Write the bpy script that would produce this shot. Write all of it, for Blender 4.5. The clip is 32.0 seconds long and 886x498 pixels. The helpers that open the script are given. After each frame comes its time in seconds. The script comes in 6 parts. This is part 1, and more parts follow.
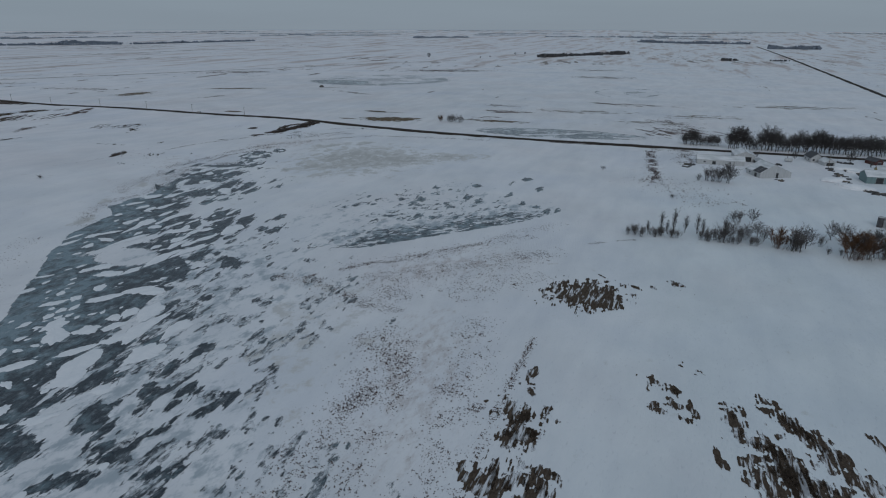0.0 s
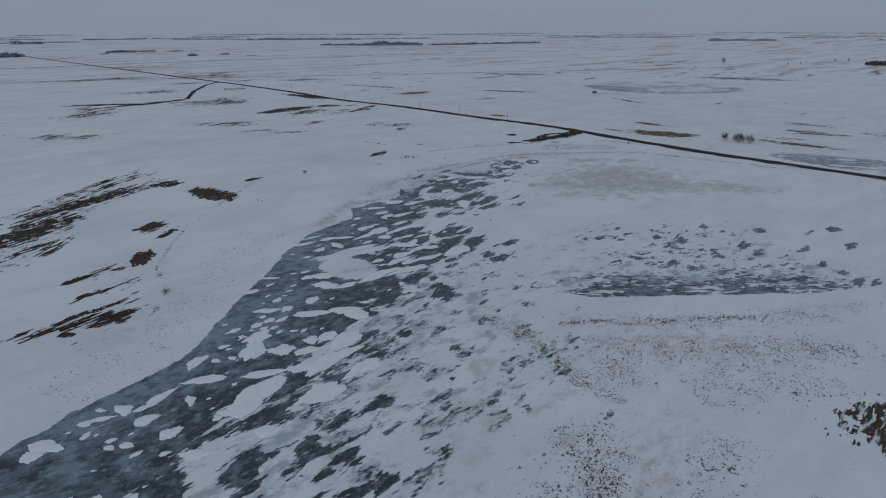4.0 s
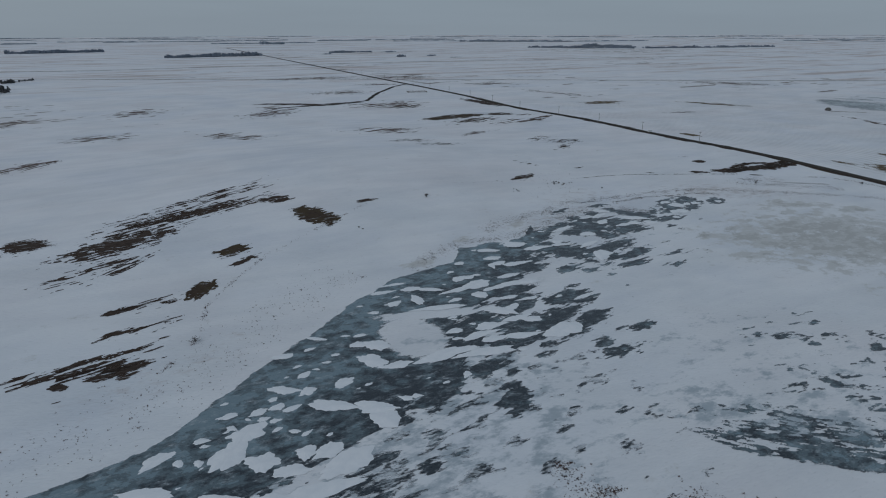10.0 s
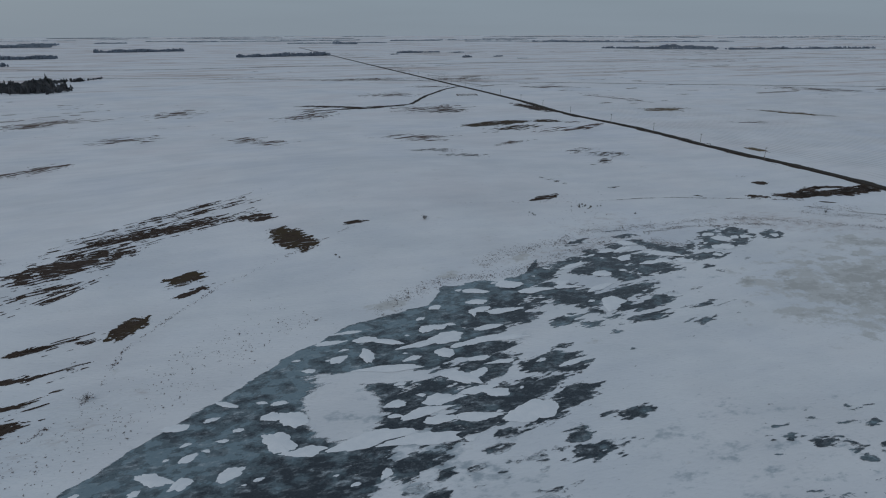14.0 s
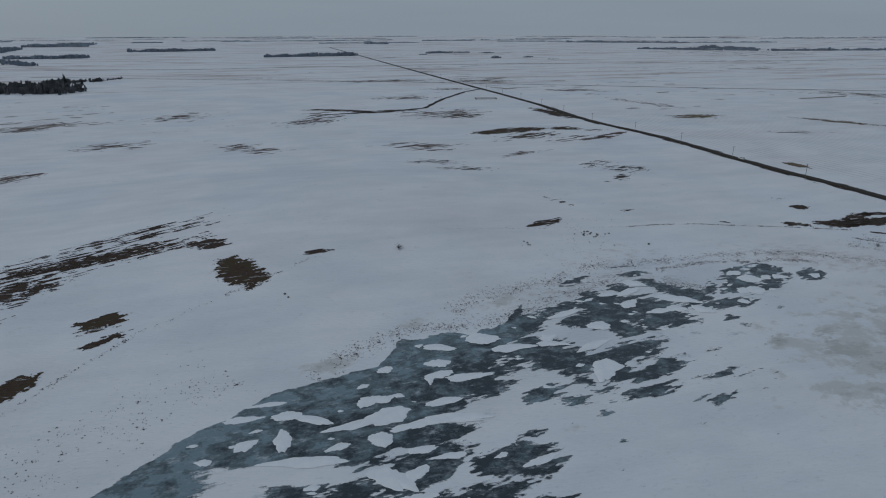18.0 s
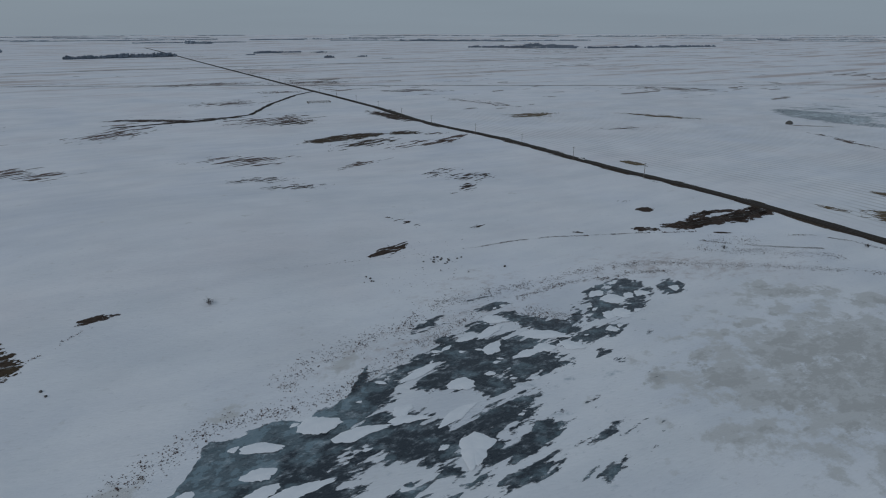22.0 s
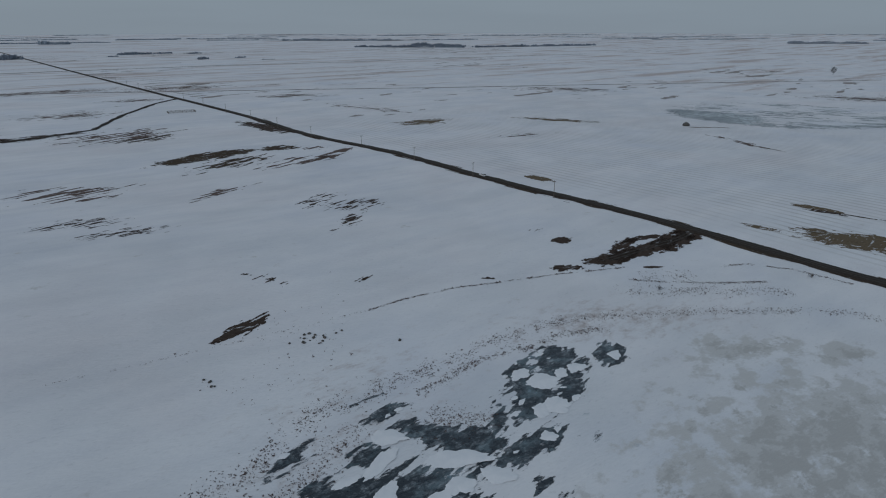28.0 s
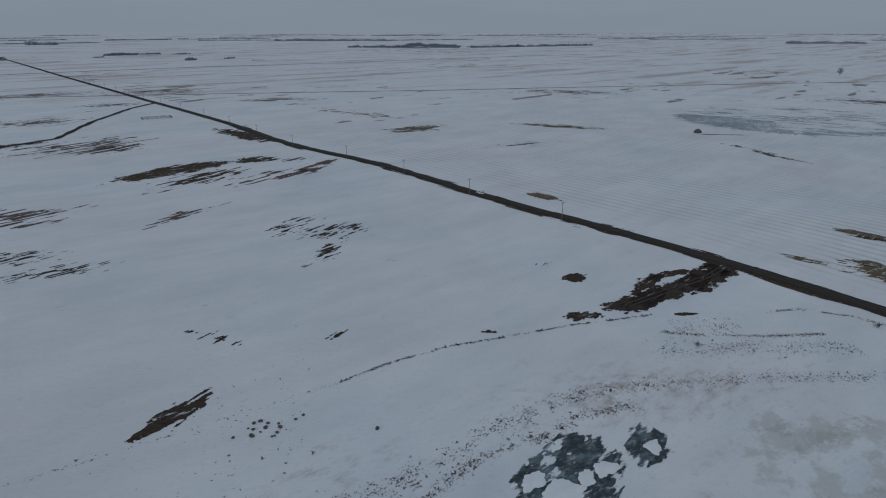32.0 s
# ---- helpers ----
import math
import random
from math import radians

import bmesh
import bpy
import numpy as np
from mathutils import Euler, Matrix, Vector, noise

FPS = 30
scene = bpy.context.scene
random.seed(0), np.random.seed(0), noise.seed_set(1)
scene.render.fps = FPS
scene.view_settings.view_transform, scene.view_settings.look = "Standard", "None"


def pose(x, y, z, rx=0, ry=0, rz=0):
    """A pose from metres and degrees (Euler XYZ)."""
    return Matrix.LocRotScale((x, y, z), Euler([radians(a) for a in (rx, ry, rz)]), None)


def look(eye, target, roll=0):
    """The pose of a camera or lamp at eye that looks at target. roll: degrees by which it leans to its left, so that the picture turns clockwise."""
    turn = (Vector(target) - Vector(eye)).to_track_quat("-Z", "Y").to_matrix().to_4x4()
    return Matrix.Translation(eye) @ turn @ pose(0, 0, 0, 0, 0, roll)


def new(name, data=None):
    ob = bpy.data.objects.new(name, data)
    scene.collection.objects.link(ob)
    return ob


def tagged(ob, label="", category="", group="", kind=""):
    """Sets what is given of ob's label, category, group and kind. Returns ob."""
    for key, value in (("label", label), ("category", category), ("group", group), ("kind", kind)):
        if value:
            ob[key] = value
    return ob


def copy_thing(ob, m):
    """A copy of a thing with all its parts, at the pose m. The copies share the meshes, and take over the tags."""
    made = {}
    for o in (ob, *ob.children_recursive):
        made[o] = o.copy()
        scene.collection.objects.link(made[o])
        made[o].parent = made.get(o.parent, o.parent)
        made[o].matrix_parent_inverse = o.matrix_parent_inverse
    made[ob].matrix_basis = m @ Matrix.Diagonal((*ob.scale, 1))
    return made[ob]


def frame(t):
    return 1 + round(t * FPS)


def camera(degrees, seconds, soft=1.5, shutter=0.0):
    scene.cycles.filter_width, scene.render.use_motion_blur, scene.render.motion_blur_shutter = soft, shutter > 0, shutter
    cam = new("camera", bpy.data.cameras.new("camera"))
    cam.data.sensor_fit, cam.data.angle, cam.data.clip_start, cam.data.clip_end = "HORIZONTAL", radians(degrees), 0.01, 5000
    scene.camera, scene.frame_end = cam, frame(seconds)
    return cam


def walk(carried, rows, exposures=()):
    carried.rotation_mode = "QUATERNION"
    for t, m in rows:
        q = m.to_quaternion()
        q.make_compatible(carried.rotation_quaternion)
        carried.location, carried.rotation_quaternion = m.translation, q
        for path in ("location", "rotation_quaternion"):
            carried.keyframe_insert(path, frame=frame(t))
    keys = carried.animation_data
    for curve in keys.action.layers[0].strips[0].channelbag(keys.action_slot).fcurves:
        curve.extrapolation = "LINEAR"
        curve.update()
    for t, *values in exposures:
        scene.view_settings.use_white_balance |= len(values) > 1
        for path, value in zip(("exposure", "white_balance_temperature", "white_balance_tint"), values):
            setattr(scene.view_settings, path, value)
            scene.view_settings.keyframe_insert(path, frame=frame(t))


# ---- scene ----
cam = camera(70.8, 32.0, 1.1)
METRES, EYE, TILT, LEAN, TURN = 368.9, 90.0, -0.09, 0.5, 19.8
ROWS = [
    (0.0, 0.0, 0.0, 0.0, 0.18, -19.7, -0.52),
    (0.5, 0.0014, 0.0145, 0.0003, 4.92, -19.72, -0.48),
    (1.0, 0.0023, 0.0292, 0.0006, 8.66, -19.75, -0.43),
    (1.5, 0.0026, 0.0441, 0.0009, 11.44, -19.74, -0.41),
    (2.0, 0.0028, 0.0591, 0.0012, 14.16, -19.76, -0.41),
    (2.5, 0.0033, 0.0745, 0.0014, 16.94, -19.75, -0.37),
    (3.0, 0.0035, 0.0899, 0.0016, 19.73, -19.75, -0.36),
    (3.5, 0.0038, 0.1055, 0.002, 22.66, -19.74, -0.34),
    (5.5, 0.001, 0.1697, 0.0025, 27.28, -19.7, -0.29),
    (6.0, -0.0008, 0.1855, 0.0026, 27.76, -19.68, -0.3),
    (6.5, -0.0021, 0.2017, 0.0027, 29.32, -19.69, -0.29),
    (7.0, -0.0032, 0.2182, 0.0029, 31.09, -19.68, -0.29),
    (7.5, -0.0041, 0.2348, 0.003, 32.96, -19.68, -0.3),
    (8.0, -0.0045, 0.2517, 0.0031, 35.39, -19.67, -0.27),
    (8.5, -0.005, 0.2691, 0.0031, 37.95, -19.66, -0.26),
    (9.0, -0.0057, 0.2863, 0.0034, 40.3, -19.67, -0.26),
    (9.5, -0.0068, 0.3038, 0.0033, 42.29, -19.66, -0.25),
    (10.0, -0.0079, 0.3217, 0.0034, 43.53, -19.67, -0.22),
    (10.5, -0.0094, 0.3396, 0.0034, 44.25, -19.67, -0.22),
    (11.0, -0.0109, 0.3577, 0.0034, 45.64, -19.67, -0.23),
    (11.5, -0.0126, 0.3761, 0.0035, 46.28, -19.66, -0.19),
    (12.0, -0.0146, 0.3942, 0.0035, 46.97, -19.66, -0.2),
    (12.5, -0.0166, 0.4125, 0.0036, 48.23, -19.67, -0.19),
    (13.0, -0.0191, 0.4308, 0.0036, 48.81, -19.66, -0.19),
    (13.5, -0.0221, 0.4486, 0.0037, 49.24, -19.68, -0.18),
    (14.0, -0.0256, 0.4663, 0.0038, 50.28, -19.69, -0.19),
    (14.5, -0.0294, 0.4837, 0.0039, 51.03, -19.69, -0.2),
    (16.5, -0.0506, 0.5472, 0.0042, 53.84, -19.71, -0.14),
    (17.0, -0.0586, 0.5603, 0.0042, 54.25, -19.71, -0.19),
    (17.5, -0.067, 0.5726, 0.0043, 54.39, -19.71, -0.21),
    (18.0, -0.0762, 0.5844, 0.004, 53.4, -19.71, -0.24),
    (18.5, -0.0857, 0.5953, 0.004, 52.27, -19.71, -0.27),
    (19.0, -0.0954, 0.6063, 0.0037, 51.09, -19.69, -0.27),
    (19.5, -0.1051, 0.6171, 0.0038, 49.75, -19.71, -0.27),
    (20.0, -0.1147, 0.6277, 0.0036, 48.03, -19.72, -0.28),
    (20.5, -0.1241, 0.6386, 0.0034, 45.96, -19.72, -0.3),
    (21.0, -0.1333, 0.6493, 0.0033, 43.45, -19.72, -0.34),
    (21.5, -0.1423, 0.6603, 0.0032, 40.92, -19.73, -0.33),
    (22.0, -0.1513, 0.6713, 0.0031, 39.01, -19.73, -0.37),
    (22.5, -0.1594, 0.6828, 0.0031, 37.44, -19.73, -0.37),
    (23.0, -0.1679, 0.6941, 0.0031, 36.3, -19.72, -0.38),
    (23.5, -0.1754, 0.7062, 0.0029, 34.55, -19.72, -0.39),
    (24.0, -0.1835, 0.7179, 0.0027, 33.1, -19.71, -0.39),
    (24.5, -0.1909, 0.7301, 0.0026, 31.4, -19.72, -0.4),
    (25.0, -0.1983, 0.7419, 0.0026, 30.57, -19.72, -0.42),
    (25.5, -0.2053, 0.754, 0.0026, 30.09, -19.72, -0.43),
    (27.5, -0.2321, 0.8037, 0.0022, 29.37, -19.72, -0.44),
    (28.0, -0.2386, 0.8167, 0.0022, 29.26, -19.73, -0.41),
    (28.5, -0.2453, 0.8295, 0.0022, 29.18, -19.74, -0.41),
    (29.0, -0.2518, 0.8424, 0.0021, 29.12, -19.73, -0.4),
    (29.5, -0.2585, 0.8554, 0.002, 29.05, -19.74, -0.42),
    (30.0, -0.2652, 0.8682, 0.0019, 28.99, -19.74, -0.42),
    (30.5, -0.272, 0.881, 0.0019, 28.93, -19.75, -0.42),
    (31.0, -0.2786, 0.894, 0.0019, 28.88, -19.74, -0.41),
    (31.5, -0.2853, 0.9067, 0.0018, 28.83, -19.74, -0.4),
    (32.0, -0.2925, 0.9209, 0.0015, 28.82, -19.73, -0.39),
]
walk(cam, [(t, pose(0, 0, EYE, TILT, LEAN, TURN) @ pose(METRES * x, METRES * y, METRES * z, 90 + pitch, roll, yaw)) for t, x, y, z, yaw, pitch, roll in ROWS],
     [(0.0, -0.05), (14.0, -0.05), (22.0, -0.08), (32.0, -0.13)])

# ---- light: an even winter overcast with a faint broad sun behind it ----
world = bpy.data.worlds.new("overcast_sky")
scene.world = world
world.use_nodes = True
wn, wl = world.node_tree.nodes, world.node_tree.links
wn.clear()
sky = wn.new("ShaderNodeTexSky")
sky.sky_type, sky.sun_disc = "NISHITA", False
sky.sun_elevation, sky.sun_rotation = radians(32), radians(200)
sky.air_density, sky.dust_density, sky.ozone_density = 1.0, 3.0, 1.0
coord, split, ramp = wn.new("ShaderNodeTexCoord"), wn.new("ShaderNodeSeparateXYZ"), wn.new("ShaderNodeValToRGB")
cloud, cmap, cmix = wn.new("ShaderNodeTexNoise"), wn.new("ShaderNodeMapping"), wn.new("ShaderNodeMixRGB")
wmix, back, wout = wn.new("ShaderNodeMixRGB"), wn.new("ShaderNodeBackground"), wn.new("ShaderNodeOutputWorld")
ramp.color_ramp.elements[0].position, ramp.color_ramp.elements[0].color = 0.0, (2.42, 2.96, 3.52, 1)
ramp.color_ramp.elements[1].position, ramp.color_ramp.elements[1].color = 1.0, (2.29, 2.93, 3.52, 1)
low = ramp.color_ramp.elements.new(0.06)
low.color = (2.29, 2.91, 3.54, 1)
cmap.inputs["Scale"].default_value = (2.0, 2.0, 22.0)
cloud.inputs["Scale"].default_value, cloud.inputs["Detail"].default_value = 1.6, 4.0
cmix.blend_type, cmix.inputs[0].default_value = "MULTIPLY", 0.12
wmix.inputs[0].default_value = 0.9
wl.new(coord.outputs["Generated"], split.inputs[0])
wl.new(coord.outputs["Generated"], cmap.inputs["Vector"])
wl.new(cmap.outputs[0], cloud.inputs["Vector"])
wl.new(split.outputs["Z"], ramp.inputs[0])
wl.new(ramp.outputs[0], cmix.inputs[1])
wl.new(cloud.outputs["Fac"], cmix.inputs[2])
wl.new(sky.outputs[0], wmix.inputs[1])
wl.new(cmix.outputs[0], wmix.inputs[2])
wl.new(wmix.outputs[0], back.inputs[0])
back.inputs[1].default_value = 0.1085
wl.new(back.outputs[0], wout.inputs[0])

sun_data = bpy.data.lights.new("sun", "SUN")
sun_data.energy, sun_data.angle, sun_data.color = 0.5, radians(25), (0.95, 0.97, 1.0)
sun = new("sun", sun_data)
sun.matrix_world = look((0, 0, 300), (-90, 230, 150))


# ---- materials ----
def material(name, rough=0.8):
    m = bpy.data.materials.new(name)
    m.use_nodes = True
    b = m.node_tree.nodes["Principled BSDF"]
    b.inputs["Roughness"].default_value = rough
    return m, m.node_tree.nodes, m.node_tree.links, b


def noise_node(n, l, scale, detail=4.0, stretch=(1, 1, 1), turn=0.0, rough=0.55):
    tc, mp, t = n.new("ShaderNodeTexCoord"), n.new("ShaderNodeMapping"), n.new("ShaderNodeTexNoise")
    l.new(tc.outputs["Object"], mp.inputs["Vector"])
    mp.inputs["Scale"].default_value = stretch
    mp.inputs["Rotation"].default_value = (0, 0, radians(turn))
    l.new(mp.outputs[0], t.inputs["Vector"])
    t.inputs["Scale"].default_value, t.inputs["Detail"].default_value = scale, detail
    t.inputs["Roughness"].default_value = rough
    return t.outputs["Fac"]


def ramp_node(n, l, fac, stops):
    r = n.new("ShaderNodeValToRGB")
    e = r.color_ramp.elements
    while len(e) < len(stops):
        e.new(0.5)
    for k, (p, c) in zip(e, stops):
        k.position, k.color = p, (*c, 1)
    l.new(fac, r.inputs[0])
    return r.outputs[0]


def mix_node(n, l, fac, a, b, kind="MIX"):
    x = n.new("ShaderNodeMixRGB")
    x.blend_type = kind
    for s, v in zip(x.inputs, (fac, a, b)):
        if isinstance(v, float):
            s.default_value = v
        elif isinstance(v, tuple):
            s.default_value = (*v, 1)
        else:
            l.new(v, s)
    return x.outputs[0]


def bump_node(n, l, b, height, strength, distance):
    k = n.new("ShaderNodeBump")
    k.inputs["Strength"].default_value, k.inputs["Distance"].default_value = strength, distance
    l.new(height, k.inputs["Height"])
    l.new(k.outputs[0], b.inputs["Normal"])


def simple(name, dark, light, scale=3.0, rough=0.8, stretch=(1, 1, 1), metal=0.0, bump=0.0, spread=(0.35, 0.65)):
    m, n, l, b = material(name, rough)
    f = noise_node(n, l, scale, 5.0, stretch)
    l.new(ramp_node(n, l, f, [(spread[0], dark), (spread[1], light)]), b.inputs["Base Color"])
    b.inputs["Metallic"].default_value = metal
    if bump:
        bump_node(n, l, b, f, 0.6, bump)
    return m


WIND = 112.0   # the way the drifts run, degrees from x


def fringe(n, l, b, lo, hi, amount, scale, stretch, turn, rough=0.68):
    """The sheet thins out under blown snow towards its edge and lets the ground show through."""
    at, f = n.new("ShaderNodeAttribute"), noise_node(n, l, scale, 10.0, stretch, turn, rough)
    at.attribute_name = "depth"
    add, r = n.new("ShaderNodeMath"), n.new("ShaderNodeMapRange")
    add.operation = "MULTIPLY_ADD"
    l.new(f, add.inputs[0])
    add.inputs[1].default_value = amount
    l.new(at.outputs["Fac"], add.inputs[2])
    r.interpolation_type = "SMOOTHSTEP"
    r.inputs[1].default_value, r.inputs[2].default_value = lo + amount / 2, hi + amount / 2
    l.new(add.outputs[0], r.inputs[0])
    l.new(r.outputs[0], b.inputs["Alpha"])


def snow_material(name):
    m, n, l, b = material(name, 0.75)
    big = noise_node(n, l, 0.012, 4.0)
    drift = noise_node(n, l, 0.12, 6.0, (1, 0.22, 1), 90 - WIND)
    grain = noise_node(n, l, 1.4, 5.0, (1, 0.35, 1), 90 - WIND)
    base = ramp_node(n, l, big, [(0.3, (0.73, 0.745, 0.79)), (0.5, (0.80, 0.80, 0.82)), (0.72, (0.77, 0.75, 0.765))])
    mid = noise_node(n, l, 0.035, 5.0, (1, 0.6, 1), 20, 0.6)
    base = mix_node(n, l, 1.0, base, ramp_node(n, l, mid, [(0.36, (0.91, 0.92, 0.925)), (0.6, (1, 1, 1))]), "MULTIPLY")
    streak = ramp_node(n, l, drift, [(0.3, (0.93, 0.935, 0.95)), (0.6, (1, 1, 1))])
    col = mix_node(n, l, 1.0, base, streak, "MULTIPLY")
    speck = ramp_node(n, l, grain, [(0.22, (0.85, 0.85, 0.86)), (0.40, (1, 1, 1))])
    col = mix_node(n, l, 1.0, col, speck, "MULTIPLY")
    l.new(col, b.inputs["Base Color"])
    add = n.new("ShaderNodeMath")
    add.operation = "ADD"
    l.new(drift, add.inputs[0])
    l.new(grain, add.inputs[1])
    bump_node(n, l, b, add.outputs[0], 0.55, 0.35)
    b.inputs["Specular IOR Level"].default_value = 0.2
    return m


def ice_material(name, dark=(0.021, 0.029, 0.039), pale=(0.096, 0.131, 0.15)):
    m, n, l, b = material(name, 0.3)
    wide = noise_node(n, l, 0.035, 3.0, (1, 0.6, 1), 10)
    blotch = noise_node(n, l, 0.24, 9.0, (1, 0.7, 1), 10, 0.64)
    speck = noise_node(n, l, 0.8, 10.0, (1, 0.45, 1), 10, 0.74)
    both = n.new("ShaderNodeMath")
    both.operation = "MULTIPLY_ADD"
    l.new(wide, both.inputs[0])
    both.inputs[1].default_value = 0.55
    tone, shift = n.new("ShaderNodeAttribute"), n.new("ShaderNodeMath")
    tone.attribute_name = "tone"
    l.new(blotch, shift.inputs[0])
    l.new(tone.outputs["Fac"], shift.inputs[1])
    l.new(shift.outputs[0], both.inputs[2])
    mid = tuple(0.6 * a + 0.4 * c for a, c in zip(dark, pale))
    col = ramp_node(n, l, both.outputs[0], [(0.70, dark), (0.72, mid), (0.755, mid), (0.775, pale), (0.84, pale), (0.87, tuple(1.8 * c for c in pale))])
    dust = ramp_node(n, l, speck, [(0.55, (0, 0, 0)), (0.58, (0.2, 0.2, 0.2)), (0.63, (0.3, 0.3, 0.3)), (0.67, (1, 1, 1))])
    col = mix_node(n, l, dust, col, (0.36, 0.4, 0.43))
    wisp = noise_node(n, l, 0.45, 9.0, (1, 0.5, 1), 90 - WIND + 8, 0.74)
    col = mix_node(n, l, ramp_node(n, l, wisp, [(0.53, (0, 0, 0)), (0.57, (0.16, 0.16, 0.16)), (0.61, (0.28, 0.28, 0.28)), (0.655, (0.85, 0.85, 0.85))]), col, (0.42, 0.46, 0.49))
    fringe(n, l, b, 0.13, 0.32, 1.8, 0.5, (1, 0.3, 1), 90 - WIND + 10, 0.78)
    l.new(col, b.inputs["Base Color"])
    l.new(ramp_node(n, l, speck, [(0.4, (0.22, 0.22, 0.22)), (0.7, (0.7, 0.7, 0.7))]), b.inputs["Roughness"])
    bump_node(n, l, b, speck, 0.25, 0.05)
    return m


def soil_material(name, dark, light, grass=None, lane=WIND, drifted=0.6):
    m, n, l, b = material(name, 0.95)
    clod = noise_node(n, l, 1.6, 7.0, (1, 0.5, 1), 90 - lane, 0.7)
    wide = noise_node(n, l, 0.18, 4.0)
    col = ramp_node(n, l, clod, [(0.3, dark), (0.62, light)])
    if grass:
        col = mix_node(n, l, ramp_node(n, l, wide, [(0.42, (0, 0, 0)), (0.6, (1, 1, 1))]), col, grass)
    snow = noise_node(n, l, 0.9, 6.0, (1, 0.14, 1), 90 - lane, 0.6)
    col = mix_node(n, l, ramp_node(n, l, snow, [(drifted, (0, 0, 0)), (drifted + 0.08, (1, 1, 1))]), col, (0.62, 0.63, 0.66))
    fringe(n, l, b, 0.02, 0.16, 0.55, 1.5, (1, 0.16, 1), 90 - lane)
    l.new(col, b.inputs["Base Color"])
    bump_node(n, l, b, clod, 0.8, 0.15)
    b.inputs["Specular IOR Level"].default_value = 0.1
    return m


SNOW = snow_material("wind_packed_snow")
DRIFT = simple("fresh_drift_snow", (0.76, 0.77, 0.80), (0.83, 0.83, 0.85), 0.35, 0.8, bump=0.1)
ICE = ice_material("clear_lake_ice")
def crust_material():
    m, n, l, b = material("grey_snow_crust", 0.7)
    f = noise_node(n, l, 0.5, 9.0, (1, 0.4, 1), 0, 0.75)
    col = ramp_node(n, l, f, [(0.36, (0.3, 0.335, 0.36)), (0.5, (0.58, 0.605, 0.635)), (0.6, (0.74, 0.75, 0.775))])
    l.new(col, b.inputs["Base Color"])
    fringe(n, l, b, 0.05, 0.45, 0.9, 0.4, (1, 0.35, 1), 90 - WIND)
    bump_node(n, l, b, f, 0.4, 0.08)
    return m


CRUST = crust_material()
SOIL = soil_material("bare_wet_soil", (0.028, 0.018, 0.014), (0.084, 0.061, 0.05))
PLOUGHED = soil_material("ploughed_wet_soil", (0.032, 0.022, 0.017), (0.105, 0.079, 0.06), None, 96, 0.53)
LINE = simple("drifted_track", (0.08, 0.065, 0.058), (0.36, 0.33, 0.32), 0.06, 0.9)
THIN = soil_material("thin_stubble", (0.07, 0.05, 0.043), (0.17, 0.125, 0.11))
GRASSY = soil_material("matted_dry_grass", (0.034, 0.022, 0.016), (0.084, 0.06, 0.046), (0.072, 0.053, 0.034))
STRAW = soil_material("straw_stubble", (0.075, 0.054, 0.036), (0.19, 0.145, 0.096), (0.15, 0.115, 0.078))
GRAVEL = simple("wet_gravel_road", (0.03, 0.024, 0.021), (0.062, 0.051, 0.044), 2.2, 0.9, bump=0.03)
RUT = simple("packed_wheel_rut", (0.05, 0.043, 0.038), (0.078, 0.068, 0.06), 1.2, 0.85)
VERGE = soil_material("roadside_grass", (0.032, 0.023, 0.018), (0.095, 0.072, 0.052))
for damp in (GRAVEL, RUT):
    damp.node_tree.nodes["Principled BSDF"].inputs["Specular IOR Level"].default_value = 0.12
BRUSH = simple("grey_brown_brush", (0.075, 0.066, 0.064), (0.15, 0.135, 0.13), 0.6, 0.9)
REED = simple("dry_reed_tuft", (0.044, 0.02, 0.017), (0.105, 0.056, 0.046), 0.4, 0.9)
BARK = simple("bare_bark", (0.035, 0.03, 0.028), (0.08, 0.07, 0.062), 1.5, 0.9)
TWIG = simple("grey_twigs", (0.046, 0.042, 0.043), (0.09, 0.083, 0.082), 0.6, 0.9)
RUSTY = simple("rusty_willow_twigs", (0.07, 0.034, 0.017), (0.14, 0.07, 0.034), 0.6, 0.9)
# the next two are pale and bluish: distance haze put into the base colour
FARWOOD = simple("hazed_far_twigs", (0.16, 0.195, 0.245), (0.25, 0.29, 0.345), 0.05, 0.95)
HAZEWOOD = simple("hazed_skyline_woods", (0.25, 0.295, 0.355), (0.35, 0.395, 0.45), 0.03, 0.95)
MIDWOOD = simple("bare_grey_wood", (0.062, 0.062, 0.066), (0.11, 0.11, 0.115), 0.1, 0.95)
NEEDLE = simple("spruce_needles", (0.012, 0.018, 0.014), (0.035, 0.045, 0.032), 1.5, 0.9)
WHITE = simple("white_sheet_metal", (0.38, 0.395, 0.405), (0.5, 0.51, 0.52), 0.4, 0.5, (6, 6, 0.4))
GREYROOF = simple("weathered_grey_roof", (0.30, 0.315, 0.33), (0.45, 0.46, 0.47), 0.5, 0.6, (1, 6, 1))
SNOWROOF = simple("snow_on_roof", (0.5, 0.52, 0.54), (0.74, 0.75, 0.77), 0.3, 0.8, (1, 0.3, 1), spread=(0.38, 0.6))
TEAL = simple("faded_teal_siding", (0.12, 0.19, 0.2), (0.17, 0.25, 0.26), 0.6, 0.6, (6, 6, 0.4))
RED = simple("weathered_red_boards", (0.05, 0.018, 0.016), (0.1, 0.034, 0.03), 0.8, 0.8, (5, 5, 0.5))
YELLOW = simple("mustard_siding", (0.32, 0.24, 0.1), (0.42, 0.33, 0.15), 0.8, 0.8, (5, 5, 0.5))
DARK = simple("dark_opening", (0.015, 0.016, 0.018), (0.035, 0.036, 0.04), 1.0, 0.5)
